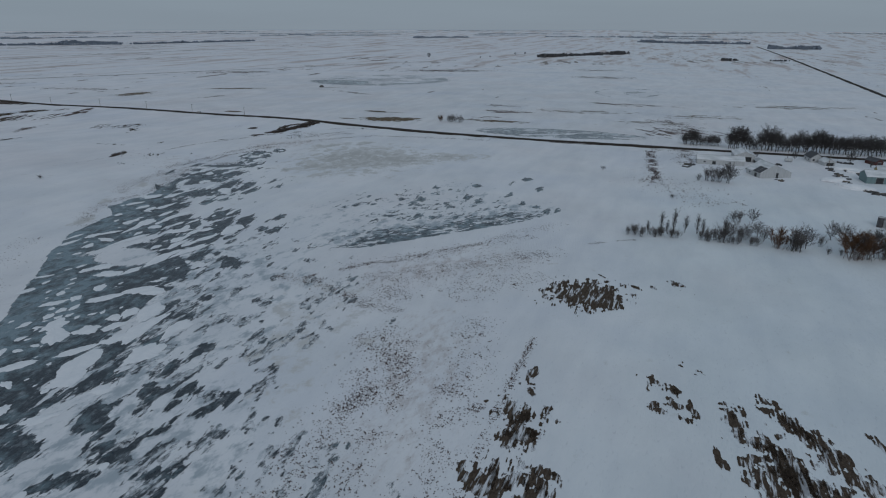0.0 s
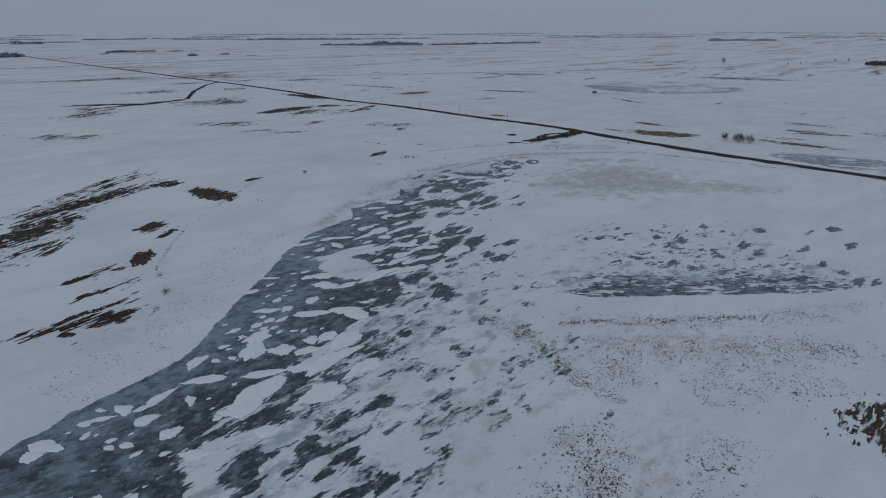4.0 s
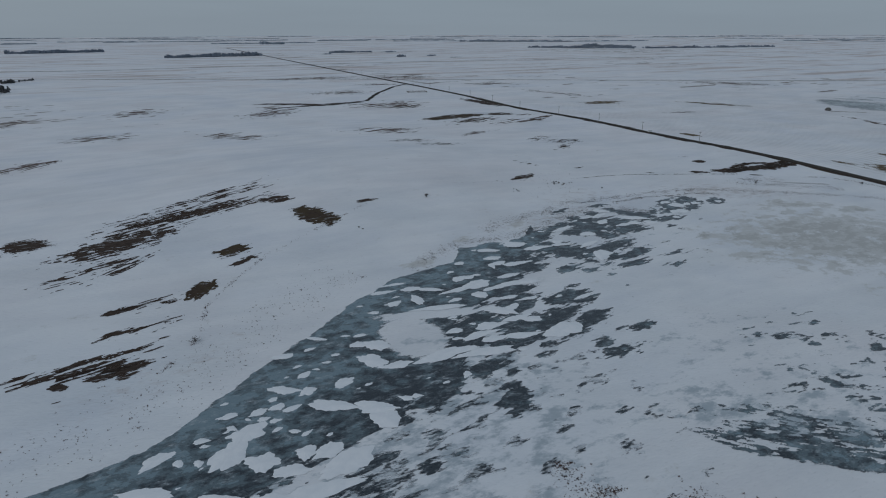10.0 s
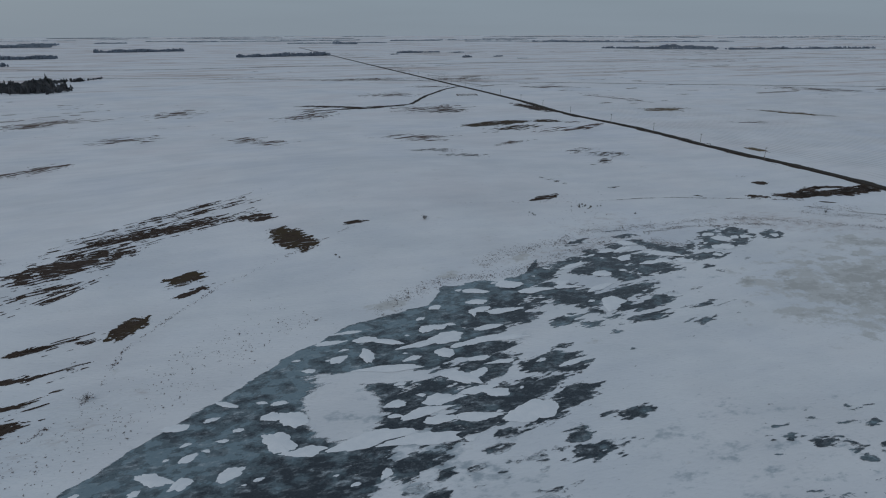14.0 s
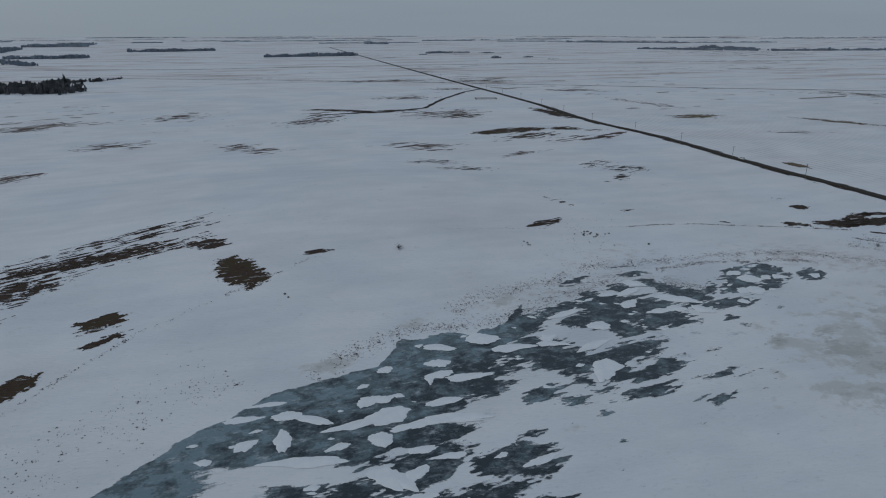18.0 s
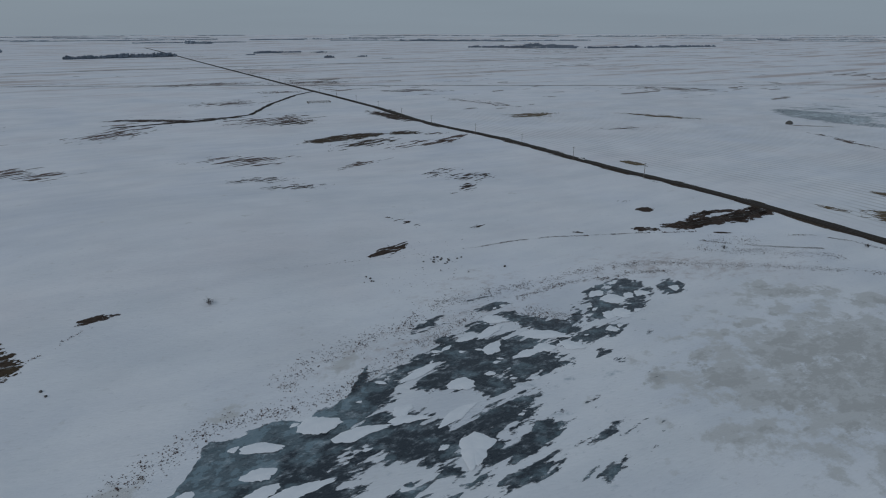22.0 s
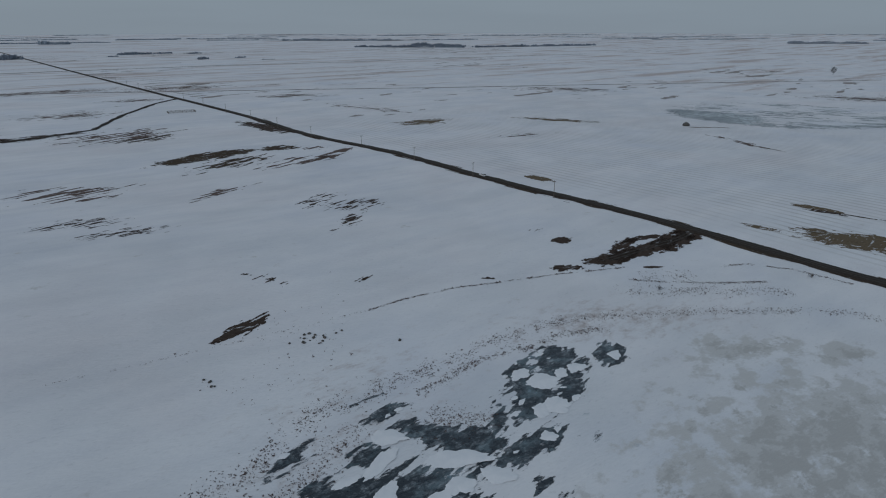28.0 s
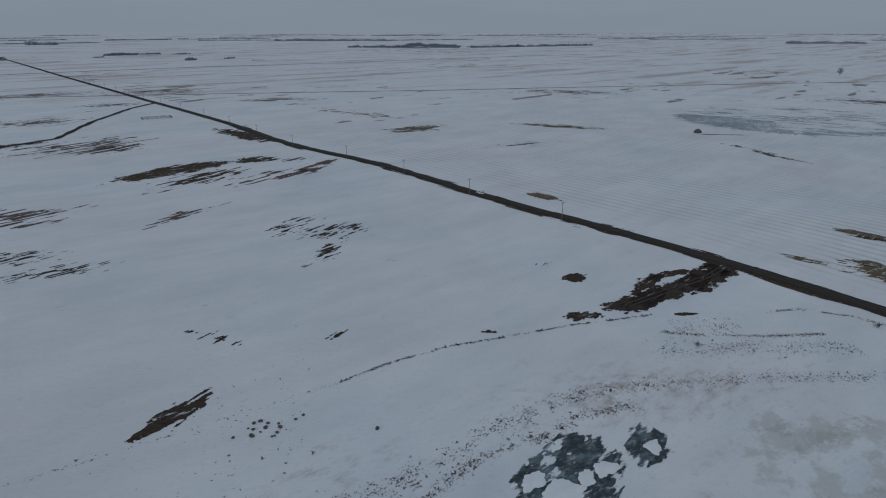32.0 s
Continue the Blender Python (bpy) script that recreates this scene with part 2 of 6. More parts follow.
DARKROOF = simple("dark_shingles", (0.05, 0.052, 0.058), (0.1, 0.1, 0.11), 1.2, 0.8)
WOOD = simple("weathered_pole_wood", (0.10, 0.085, 0.07), (0.2, 0.17, 0.14), 1.5, 0.85, (6, 6, 0.5))
STEEL = simple("galvanised_steel", (0.42, 0.44, 0.46), (0.56, 0.58, 0.6), 0.8, 0.35, metal=0.7)
STONE = simple("fieldstone", (0.05, 0.048, 0.045), (0.14, 0.13, 0.12), 1.5, 0.9, bump=0.05)
RUBBER = simple("black_rubber", (0.012, 0.012, 0.012), (0.03, 0.03, 0.03), 4.0, 0.8)
PAINT = simple("white_car_paint", (0.66, 0.67, 0.68), (0.76, 0.77, 0.78), 0.5, 0.3)
GLASS = simple("tinted_glass", (0.02, 0.025, 0.03), (0.04, 0.045, 0.05), 0.5, 0.08)
PORCELAIN = simple("brown_insulator", (0.06, 0.03, 0.02), (0.1, 0.05, 0.03), 4.0, 0.3)


# ---- lie of the land ----
CX, CY, EYE_Z = -110.0, 150.0, 90.0


def step(a, b, v):
    t = np.clip((np.asarray(v, float) - a) / (b - a), 0.0, 1.0)
    return t * t * (3 - 2 * t)


def height(x, y):
    """Ground height: a flat lake bed, higher fields to the west with one low hill."""
    x, y = np.asarray(x, float), np.asarray(y, float)
    e = np.hypot((x + 130) / 155, (y - 300) / 200)
    return (0.5 * step(1, 1.3, e) + 6 * step(1, 1.9, e) * step(60, -330, x)
            + 10 * np.exp(-((x + 400) / 120) ** 2 - ((y - 230) / 120) ** 2) + 3 * step(-500, -1000, x))


def settle(x, y, up=0.0):
    """A place on the land. Past 2.5 km the plain climbs slowly to the skyline, so that it ends within 5 km."""
    x, y = np.asarray(x, float), np.asarray(y, float)
    z = height(x, y)
    d = np.hypot(x - CX, y - CY)
    far = np.where(d > 2500, 2500 + 2350 * (1 - np.exp(-(np.maximum(d, 2500) - 2500) / 2350)), d)
    k = np.where(d > 2500, far / np.maximum(d, 1.0), 1.0)
    return CX + (x - CX) * k, CY + (y - CY) * k, EYE_Z - (EYE_Z - z) * k + up


def spot(x, y, up=0.0):
    return Vector([float(v) for v in settle(x, y, up)])


# ---- noise for outlines ----
def lattice(ix, iy, seed):
    h = (ix.astype(np.int64) * 374761393 + iy.astype(np.int64) * 668265263 + seed * 1442695041) & 0xFFFFFFFF
    h = ((h ^ (h >> 13)) * 1274126177) & 0xFFFFFFFF
    return ((h ^ (h >> 16)) & 0xFFFF) / 65535.0


def value_noise(x, y, seed):
    ix, iy = np.floor(x), np.floor(y)
    fx, fy = x - ix, y - iy
    fx, fy = fx * fx * (3 - 2 * fx), fy * fy * (3 - 2 * fy)
    a, b = lattice(ix, iy, seed), lattice(ix + 1, iy, seed)
    c, d = lattice(ix, iy + 1, seed), lattice(ix + 1, iy + 1, seed)
    return (a + (b - a) * fx) * (1 - fy) + (c + (d - c) * fx) * fy


def fbm(x, y, seed, octaves=4, gain=0.5):
    total, amp, norm = 0.0, 1.0, 0.0
    for k in range(octaves):
        total = total + amp * value_noise(x * 2 ** k, y * 2 ** k, seed + 17 * k)
        norm, amp = norm + amp, amp * gain
    return total / norm


def streaks(x, y, seed, long=7.0, short=1.1, turn=WIND, octaves=4):
    c, s = math.cos(radians(turn)), math.sin(radians(turn))
    return fbm((x * c + y * s) / long, (-x * s + y * c) / short, seed, octaves)


# ---- mesh helpers ----
def mesh_from(name, verts, faces, mat, smooth=False):
    me = bpy.data.meshes.new(name)
    me.from_pydata(verts, [], faces)
    me.materials.append(mat)
    if smooth:
        me.polygons.foreach_set("use_smooth", [True] * len(me.polygons))
    me.update()
    return me


def part(name, bm, mat, parent, label=""):
    """Links a bmesh as one mesh object under a thing or under a part."""
    me = bpy.data.meshes.new(name)
    bm.to_mesh(me)
    bm.free()
    me.materials.append(mat)
    ob = new(name, me)
    ob.parent = parent
    if label:
        ob["label"] = label
    return ob


def thing(name, m, label, category, group="", kind=""):
    ob = new(name)
    ob.empty_display_size = 0.5
    ob.matrix_world = m
    return tagged(ob, label, category, group, kind)


def box(bm, x0, y0, z0, x1, y1, z1):
    r = bmesh.ops.create_cube(bm, size=1.0)
    for v in r["verts"]:
        v.co = Vector((x0 + (v.co.x + 0.5) * (x1 - x0), y0 + (v.co.y + 0.5) * (y1 - y0), z0 + (v.co.z + 0.5) * (z1 - z0)))
    return r["verts"]


def boxes(*dims, bevel=0.0):
    bm = bmesh.new()
    for d in dims:
        box(bm, *d)
    if bevel:
        bmesh.ops.bevel(bm, geom=bm.edges[:], offset=bevel, segments=2, affect="EDGES")
    return bm


def tube(bm, a, b, ra, rb, sides=6):
    a, b = Vector(a), Vector(b)
    q = (b - a).to_track_quat("Z", "Y")
    rings = []
    for p, r in ((a, ra), (b, rb)):
        rings.append([bm.verts.new(p + q @ Vector((r * math.cos(2 * math.pi * k / sides), r * math.sin(2 * math.pi * k / sides), 0))) for k in range(sides)])
    for k in range(sides):
        bm.faces.new((rings[0][k], rings[0][(k + 1) % sides], rings[1][(k + 1) % sides], rings[1][k]))
    bm.faces.new(rings[1])
    bm.faces.new(rings[0][::-1])


def prism(pts, y0, y1):
    """A solid with the outline pts in x and z, from y0 to y1."""
    bm = bmesh.new()
    a = [bm.verts.new((x, y0, z)) for x, z in pts]
    b = [bm.verts.new((x, y1, z)) for x, z in pts]
    n = len(pts)
    bm.faces.new(a)
    bm.faces.new(b[::-1])
    for k in range(n):
        bm.faces.new((a[k], b[k], b[(k + 1) % n], a[(k + 1) % n]))
    bmesh.ops.recalc_face_normals(bm, faces=bm.faces[:])
    return bm


def islands(count, faces):
    """The number of the separate piece that each face belongs to."""
    root = list(range(count))

    def top(v):
        while root[v] != v:
            root[v] = root[root[v]]
            v = root[v]
        return v
    for f in faces:
        a = top(f[0])
        for v in f[1:]:
            root[top(v)] = a
    return [top(f[0]) for f in faces]


def cut_sheet(name, x0, y0, x1, y1, cell, field, up, mat, piece="", most=0, tone=None, cap=None):
    """A sheet draped on the land wherever field(x, y) > 0, its edge cut along the zero line. piece: the name under which
    its separate pieces, the largest ones, become parts of it."""
    xs, ys = np.arange(x0, x1 + cell, cell), np.arange(y0, y1 + cell, cell)
    gx, gy = np.meshgrid(xs, ys)
    f = field(gx, gy)
    inside = f > 0
    nx = len(xs)
    count = inside[:-1, :-1].astype(int) + inside[:-1, 1:] + inside[1:, 1:] + inside[1:, :-1]
    j, i = np.nonzero(count == 4)
    base = j * nx + i
    quads = np.stack([base, base + 1, base + nx + 1, base + nx], 1)
    px, py, polys, extra = gx.ravel(), gy.ravel(), [], []
    ff = f.ravel()
    start, cuts = gx.size, {}
    j, i = np.nonzero((count > 0) & (count < 4))
    for q in (j * nx + i).tolist():
        ring = (q, q + 1, q + nx + 1, q + nx)
        poly = []
        for k in range(4):
            a, b = ring[k], ring[(k + 1) % 4]
            if ff[a] > 0:
                poly.append(a)
            if (ff[a] > 0) != (ff[b] > 0):
                key = (a, b) if a < b else (b, a)
                if key not in cuts:
                    t = ff[a] / (ff[a] - ff[b])
                    extra.append((px[a] + t * (px[b] - px[a]), py[a] + t * (py[b] - py[a])))
                    cuts[key] = start + len(extra) - 1
                poly.append(cuts[key])
        polys.append(poly)
    ex = np.array(extra).reshape(-1, 2)
    vx, vy = np.concatenate([px, ex[:, 0]]), np.concatenate([py, ex[:, 1]])
    faces = quads.tolist() + polys
    if not faces:
        return None
    used = np.unique(np.concatenate([np.array(fc) for fc in polys] + [quads.ravel()]).astype(int))
    remap = np.full(len(vx), -1)
    remap[used] = np.arange(len(used))
    sx, sy, sz = settle(vx[used], vy[used], up)
    depth = np.concatenate([ff, np.zeros(len(ex))])[used]
    shade = tone(vx[used], vy[used]) if tone else None
    if cap:
        depth = np.minimum(depth, cap(vx[used], vy[used]))

    def sheet(title, ids, fs):
        me = mesh_from(title, verts[ids].tolist(), fs, mat, True)
        me.attributes.new("depth", "FLOAT", "POINT").data.foreach_set("value", depth[ids].astype(np.float32))
        if tone:
            me.attributes.new("tone", "FLOAT", "POINT").data.foreach_set("value", shade[ids].astype(np.float32))
        return new(title, me)
    verts, faces = np.stack([sx, sy, sz], 1), [[int(remap[v]) for v in fc] for fc in faces]
    if not piece:
        return sheet(name, np.arange(len(verts)), faces)
    groups = {}
    for f, k in zip(faces, islands(len(verts), faces)):
        groups.setdefault(k, []).append(f)
    order = sorted(groups.values(), key=len, reverse=True)
    flecks = [f for g in order[most + 1:] for f in g]
    main = None
    for k, fs in enumerate(order[:most + 1] + ([flecks] if flecks else [])):
        ids = sorted({v for f in fs for v in f})
        at = {v: i for i, v in enumerate(ids)}
        ob = sheet(name if k == 0 else piece if k <= most else "ice_flecks", np.array(ids), [[at[v] for v in f] for f in fs])
        if main:
            ob.parent = main
        if k > most:
            ob["kind"] = "stuff"
        main = main or ob
    return main


def ribbon(name, pts, half, up, mat, crown=0.0, wobble=0.0, seed=1, gap=8.0):
    """A strip that follows the land along the line pts."""
    line = []
    for (ax, ay), (bx, by) in zip(pts, pts[1:]):
        n = max(2, int(math.hypot(bx - ax, by - ay) / gap))
        line += [(ax + (bx - ax) * k / n, ay + (by - ay) * k / n) for k in range(n)]
    line = np.array(line + [pts[-1]], float)
    d = np.gradient(line, axis=0)
    d /= np.linalg.norm(d, axis=1)[:, None]
    side = np.stack([-d[:, 1], d[:, 0]], 1)
    along = np.cumsum(np.r_[0, np.linalg.norm(np.diff(line, axis=0), axis=1)])
    across, verts = (-1, -0.92, 0, 0.92, 1), []
    for u in across:
        w = half * (1 + wobble * (2 * value_noise(along / 5, along * 0 + (7 if u > 0 else 3), seed) - 1)) if wobble else half
        p = line + side * (u * w if np.isscalar(w) else (u * w)[:, None])
        rise = 0.0 if abs(u) == 1 else crown * (1 - 0.25 * abs(u))
        x, y, z = settle(p[:, 0], p[:, 1], up + rise)
        verts.append(np.stack([x, y, z], 1))
    n, v = len(line), np.concatenate(verts)
    faces = [(r * n + k, r * n + k + 1, (r + 1) * n + k + 1, (r + 1) * n + k) for r in range(4) for k in range(n - 1)]
    return new(name, mesh_from(name, v.tolist(), faces, mat, True))


# ---- ground ----
def build_ground():
    reach = np.concatenate([[3.0], np.arange(8, 620, 5.0), np.geomspace(620, 9800, 70)])
    seg = 480
    ang = np.linspace(0, 2 * math.pi, seg, endpoint=False)
    gx = CX - 40 + np.outer(reach, np.cos(ang))
    gy = CY + 90 + np.outer(reach, np.sin(ang))
    x, y, z = settle(gx.ravel(), gy.ravel())
    verts = np.stack([x, y, z], 1).tolist()
    faces = []
    for r in range(len(reach) - 1):
        a, b = r * seg, (r + 1) * seg
        faces += [(a + k, a + (k + 1) % seg, b + (k + 1) % seg, b + k) for k in range(seg)]
    faces = [f[::-1] for f in faces]
    cx, cy, cz = settle(CX - 40, CY + 90)
    verts.append((float(cx), float(cy), float(cz)))
    faces += [(len(verts) - 1, k, (k + 1) % seg) for k in range(seg)]
    ob = new("ground", mesh_from("ground", verts, faces, SNOW, True))
    tagged(ob, "flat prairie fields under wind-packed snow", "ground", kind="structure")


build_ground()

# ---- roads ----
ROAD = [(900, 517), (20, 510), (-80, 511), (-153, 515), (-239, 516), (-300, 515), (-350, 512.5), (-400, 511), (-451, 512), (-495, 516), (-543, 518.5), (-582, 516), (-609, 512.5),
        (-640, 509.5), (-674, 509.5), (-714, 513), (-781, 517), (-1019, 520), (-1600, 538), (-2262, 562), (-3400, 600)]
tagged(ribbon("road", ROAD, 3.6, 0.14, GRAVEL, 0.3, 0.06), "dark wet gravel road through snowy fields", "road", kind="structure")
for off in (-1.0, 1.0):
    tagged(ribbon("wheel_track", [(x, y + off) for x, y in ROAD[:18]], 0.45, 0.46, RUT, 0.0, 0.3, 5 + int(off)), "paler packed wheel track on gravel", "road", kind="structure")
TRACK = [(-1480, -200), (-1181, 379), (-1106, 507), (-1011, 658), (-884, 865), (-796, 1037), (-617, 1364), (-521, 1523)]
for name, pts, half, mat, wob, label in (
        ("side_road", [(-985, 518), (-950, 482), (-870, 425), (-790, 380), (-772, 335), (-765, 250)], 2.6, GRAVEL, 0.4, "dark field track off the gravel road"),
        ("far_road", [(262, 530), (262, 990), (291, 2026), (311, 3143)], 4.0, GRAVEL, 0.3, "distant dark road between snowy fields"),
        ("field_line", TRACK, 3.2, LINE, 0.5, "thin dark fence line across the snow"),
        ("field_line", [(-1725, -238), (-1640, 50), (-1655, 560), (-1641, 840), (-1583, 1143), (-1565, 1459), (-1480, 2004)], 6.5, LINE, 0.5, "distant dark road line across the snow")):
    tagged(ribbon(name, pts, half, 0.12, mat, 0.1, wob), label, "road", kind="structure")

for off in (-0.9, 0.9):
    tagged(ribbon("wheel_track", [(-312 + off, 511), (-312 + off, 498), (-314 + off, 484), (-316 + off, 470), (-318 + off, 456)], 0.35, 0.1, RUT, 0.0, 0.4, 9, 2.0), "paler muddy wheel track in a field entrance", "road", kind="structure")

# ---- lake ----
SHORE_Y = [20, 68, 82, 103, 117, 139, 150, 173, 191, 220, 230, 260, 272, 285, 300, 330, 345, 365, 395, 404]
SHORE_X = [-150, -171, -175, -180, -191, -210, -217, -236, -247, -253, -266, -265, -276, -286, -298, -300, -298, -296, -292, -286]
INNER_Y = [20, 72, 95, 120, 168, 215, 240, 282, 323, 369, 404]
INNER_X = [-70, -97, -115, -143, -162, -182, -205, -230, -249, -264, -268]


BAND_Y = [20, 60, 84, 97, 121, 139, 154, 166, 174, 182, 190, 202, 221, 238, 251, 260, 270, 285]
BAND_X = [-110, -128, -138, -147, -154, -160, -163, -171, -181, -187, -197, -212, -219, -230, -245, -253, -268, -300]
# snow masses lying on the ice: centre, half sizes, turn
SNOWY = ((-203.6, 180.7, 14.2, 10.2, 0), (-215.2, 192.5, 19.7, 3.6, 74), (-215.8, 250.1, 18.2, 5.9, 88), (-176.9, 209.8, 10.2, 3.2, 83), (-282, 343, 10, 5.5, 70))
# openings where the ice lies bare: centre, half sizes, turn
OPEN_NORTH = ((-277.6, 365, 13.1, 6.1, 130), (-282.2, 381.4, 8.5, 6.7, 113), (-275.5, 397.9, 6.3, 4, 117), (-272.3, 375.1, 8.2, 3.1, 124), (-261.9, 345.6, 8.5, 2.6, 91), (-262.2, 341, 3.5, 2.5, 151), (-251.9, 339.4, 2.3, 1.9, 109),
         (-271, 337, 7.4, 4.5, 72), (-273.3, 347.9, 5.5, 1.3, 128), (-281.6, 332, 7.3, 4.1, 37), (-291.6, 328.7, 4.9, 2.1, 96), (-281.8, 315.8, 4.1, 2.7, 88), (-265.2, 311.3, 17.3, 9.4, 85), (-262.3, 301.9, 11.7, 7.7, 80),
         (-256.3, 315.2, 10.9, 4.9, 96), (-272.5, 301, 8.5, 5.9, 129), (-253.9, 300.3, 5.5, 4.4, 73), (-263.2, 289.3, 6.8, 4, 111), (-270.4, 285, 9.5, 1.8, 108), (-290.4, 301.5, 4.2, 1.3, 111))
OPEN_MID = ((-262.9, 265.8, 12.1, 6.2, 124), (-244.7, 270.5, 14.5, 8.4, 48), (-270.3, 284.3, 11.5, 2, 114), (-240.8, 293.5, 13.2, 4.2, 107), (-233.4, 283.6, 11, 1.8, 144), (-229.1, 273.2, 2.6, 1.8, 50), (-227.5, 259.7, 3.7, 1.6, 107),
         (-229.7, 294.2, 10, 3, 104), (-223.5, 265.4, 2.8, 1.4, 74), (-239.4, 246, 9.9, 2.3, 105), (-223.2, 312.8, 4.3, 1.2, 90), (-213.1, 302.4, 3.3, 1, 90), (-221.8, 288.6, 6, 1.7, 96))
OPEN_WEST = ((-202.4, 200.9, 10.1, 5.2, 109), (-190.9, 196.5, 9.9, 2.3, 83), (-191.4, 217.5, 11.8, 5.6, 110), (-208.8, 222.3, 10.6, 4.3, 118), (-220.2, 226.3, 9.6, 4.5, 82), (-206.8, 241.5, 7.9, 3, 88), (-187.1, 236.2, 10, 2.3, 117),
         (-196.6, 228.8, 7.8, 2.1, 110), (-173.5, 231.3, 1.9, 1.6, 112), (-168, 231.4, 3.1, 1.1, 87), (-166.8, 235.1, 2.7, 1, 109), (-184.3, 174.5, 10.6, 2.9, 105), (-187.5, 181, 4.7, 1.2, 77), (-176.1, 167.2, 10.1, 4.6, 102),
         (-177, 191.1, 4.8, 2.4, 127), (-173.1, 196.9, 2.1, 1.6, 154), (-236.1, 236.8, 12.7, 5.1, 90), (-227.4, 258.5, 3.8, 2.1, 89), (-186.1, 203.2, 2.9, 2, 70), (-177.2, 250.9, 2.8, 1, 89))
OPEN_SOUTH = ((-150, 120.2, 6, 2.6, 135), (-143.3, 113.3, 3.3, 1.5, 121), (-159.9, 113.2, 5.7, 1.9, 68), (-137.9, 108.6, 6.6, 1.5, 74), (-158.2, 83.9, 19.8, 2.9, 59), (-171, 94.6, 7.1, 2.9, 102), (-153.1, 93.7, 8.4, 1.8, 86),
         (-167.1, 157.3, 4.9, 2.3, 61), (-172.3, 172.9, 8.5, 4, 137), (-182.2, 166.8, 12, 3.5, 111), (-184.9, 179.5, 16.9, 2.3, 113), (-178, 181.4, 9.8, 2.6, 141), (-160.3, 190.4, 5.3, 3.2, 138), (-145.7, 159.8, 2.7, 2.2, 66),
         (-141.6, 144.6, 6.5, 2, 101), (-146.9, 138.1, 6.3, 1.7, 102), (-138.7, 127.5, 5.5, 2.3, 102), (-152, 147.9, 5, 1.9, 98))
OPEN_FAR_SOUTH = ((-149.5, 71.3, 23.1, 8.3, 74), (-140.3, 61.9, 12, 5.6, 46), (-122.5, 92.1, 8.6, 3.2, 140), (-137.3, 106.6, 7, 3.6, 87), (-145.9, 119.8, 8.8, 2.6, 112), (-145.1, 93.7, 8.5, 2.3, 90), (-112.5, 84.3, 3.9, 2.3, 28),
         (-106.1, 90.9, 7.3, 1.4, 54), (-99.7, 105.8, 7.5, 1.9, 68), (-113.8, 108.8, 2.9, 1.4, 56), (-119, 106.8, 3.9, 2.5, 139), (-109.1, 103.9, 3, 1.5, 65), (-160.2, 89.6, 9.2, 4.1, 110), (-123.7, 119.5, 6.8, 1.8, 94),
         (-122, 127.9, 4.9, 1.8, 79))
OPEN_EAST = ((-124.2, 306.4, 4.7, 2.5, 113), (-104.4, 346.2, 4.2, 3, 104), (-101.8, 319.7, 6.6, 2.3, 100), (-93.6, 313.9, 5.2, 1.9, 97), (-103.6, 297.2, 2.2, 1.8, 108), (-114.2, 276.9, 3.1, 2.4, 88), (-105.9, 275.8, 2.9, 2, 112),
         (-86.6, 358.7, 4.3, 1.3, 85), (-79.9, 372, 4.6, 3.1, 96), (-67.8, 350.9, 5.6, 2.2, 95), (-81, 331.2, 4.8, 1.7, 88), (-70.1, 317.6, 3.4, 1.8, 100), (-62.2, 312.3, 3.9, 2, 81), (-55, 304.9, 5.4, 2, 84),
         (-50.2, 310, 5.3, 1.4, 99), (-71.4, 294.7, 4.8, 2.3, 63), (-134.1, 302.8, 3.5, 2.2, 116), (-125.3, 293.9, 2.2, 1.5, 115), (-125.2, 332.8, 4, 1.7, 111), (-127, 272.3, 4.3, 2, 32))
OPEN_CORNER = ((-146.9, 89.8, 10.1, 5.1, 143), (-130.3, 75.9, 6.4, 4.5, 151), (-124.2, 91.7, 7.9, 3.3, 139), (-159.4, 104.4, 10, 7.5, 129), (-107.2, 84.3, 5.5, 2.3, 58), (-93.9, 81.2, 5.3, 2.4, 44), (-111.1, 71.3, 5.9, 2.4, 44), (-121.1, 106.1, 4.3, 2.7, 114), (-111.3, 109.7, 4.5, 3.7, 99), (-98.5, 111.5, 4.9, 2.8, 52))
OPEN_BEND = ((-211.6, 221, 9.3, 2.7, 113), (-203.6, 198.2, 8.7, 2.6, 105), (-196.7, 209.3, 7.2, 2.1, 89), (-195.7, 232, 7.6, 2.5, 116), (-202.9, 243.4, 6.2, 2.9, 85),
             (-189.3, 241.2, 5.7, 3, 109), (-218.6, 230.4, 6, 2.4, 93), (-235.2, 242.5, 8.2, 3.6, 86), (-233.1, 284.5, 7.8, 3.2, 145))
OPENINGS = OPEN_BEND + OPEN_CORNER + OPEN_NORTH + OPEN_MID + OPEN_WEST + OPEN_SOUTH + OPEN_FAR_SOUTH


def depth_in(x, y, shapes):
    """About how many metres inside the nearest of the ovals a place lies; negative outside them."""
    best = np.full(np.shape(x), -30.0)
    for cx, cy, a, b, turn in shapes:
        c, s = math.cos(radians(turn)), math.sin(radians(turn))
        r = np.hypot(((x - cx) * c + (y - cy) * s) / a, (-(x - cx) * s + (y - cy) * c) / b)
        best = np.maximum(best, (1.0 - r) * min(b, 4.0) * 1.15)
    return best


def shore_side(x, y):
    """How far across a place lies: 0 at the west shore, 1 at the inner edge of the half-bare ice."""
    xs, xi = np.interp(y, SHORE_Y, SHORE_X), np.interp(y, INNER_Y, INNER_X)
    return (x - xs) / (xi - xs)


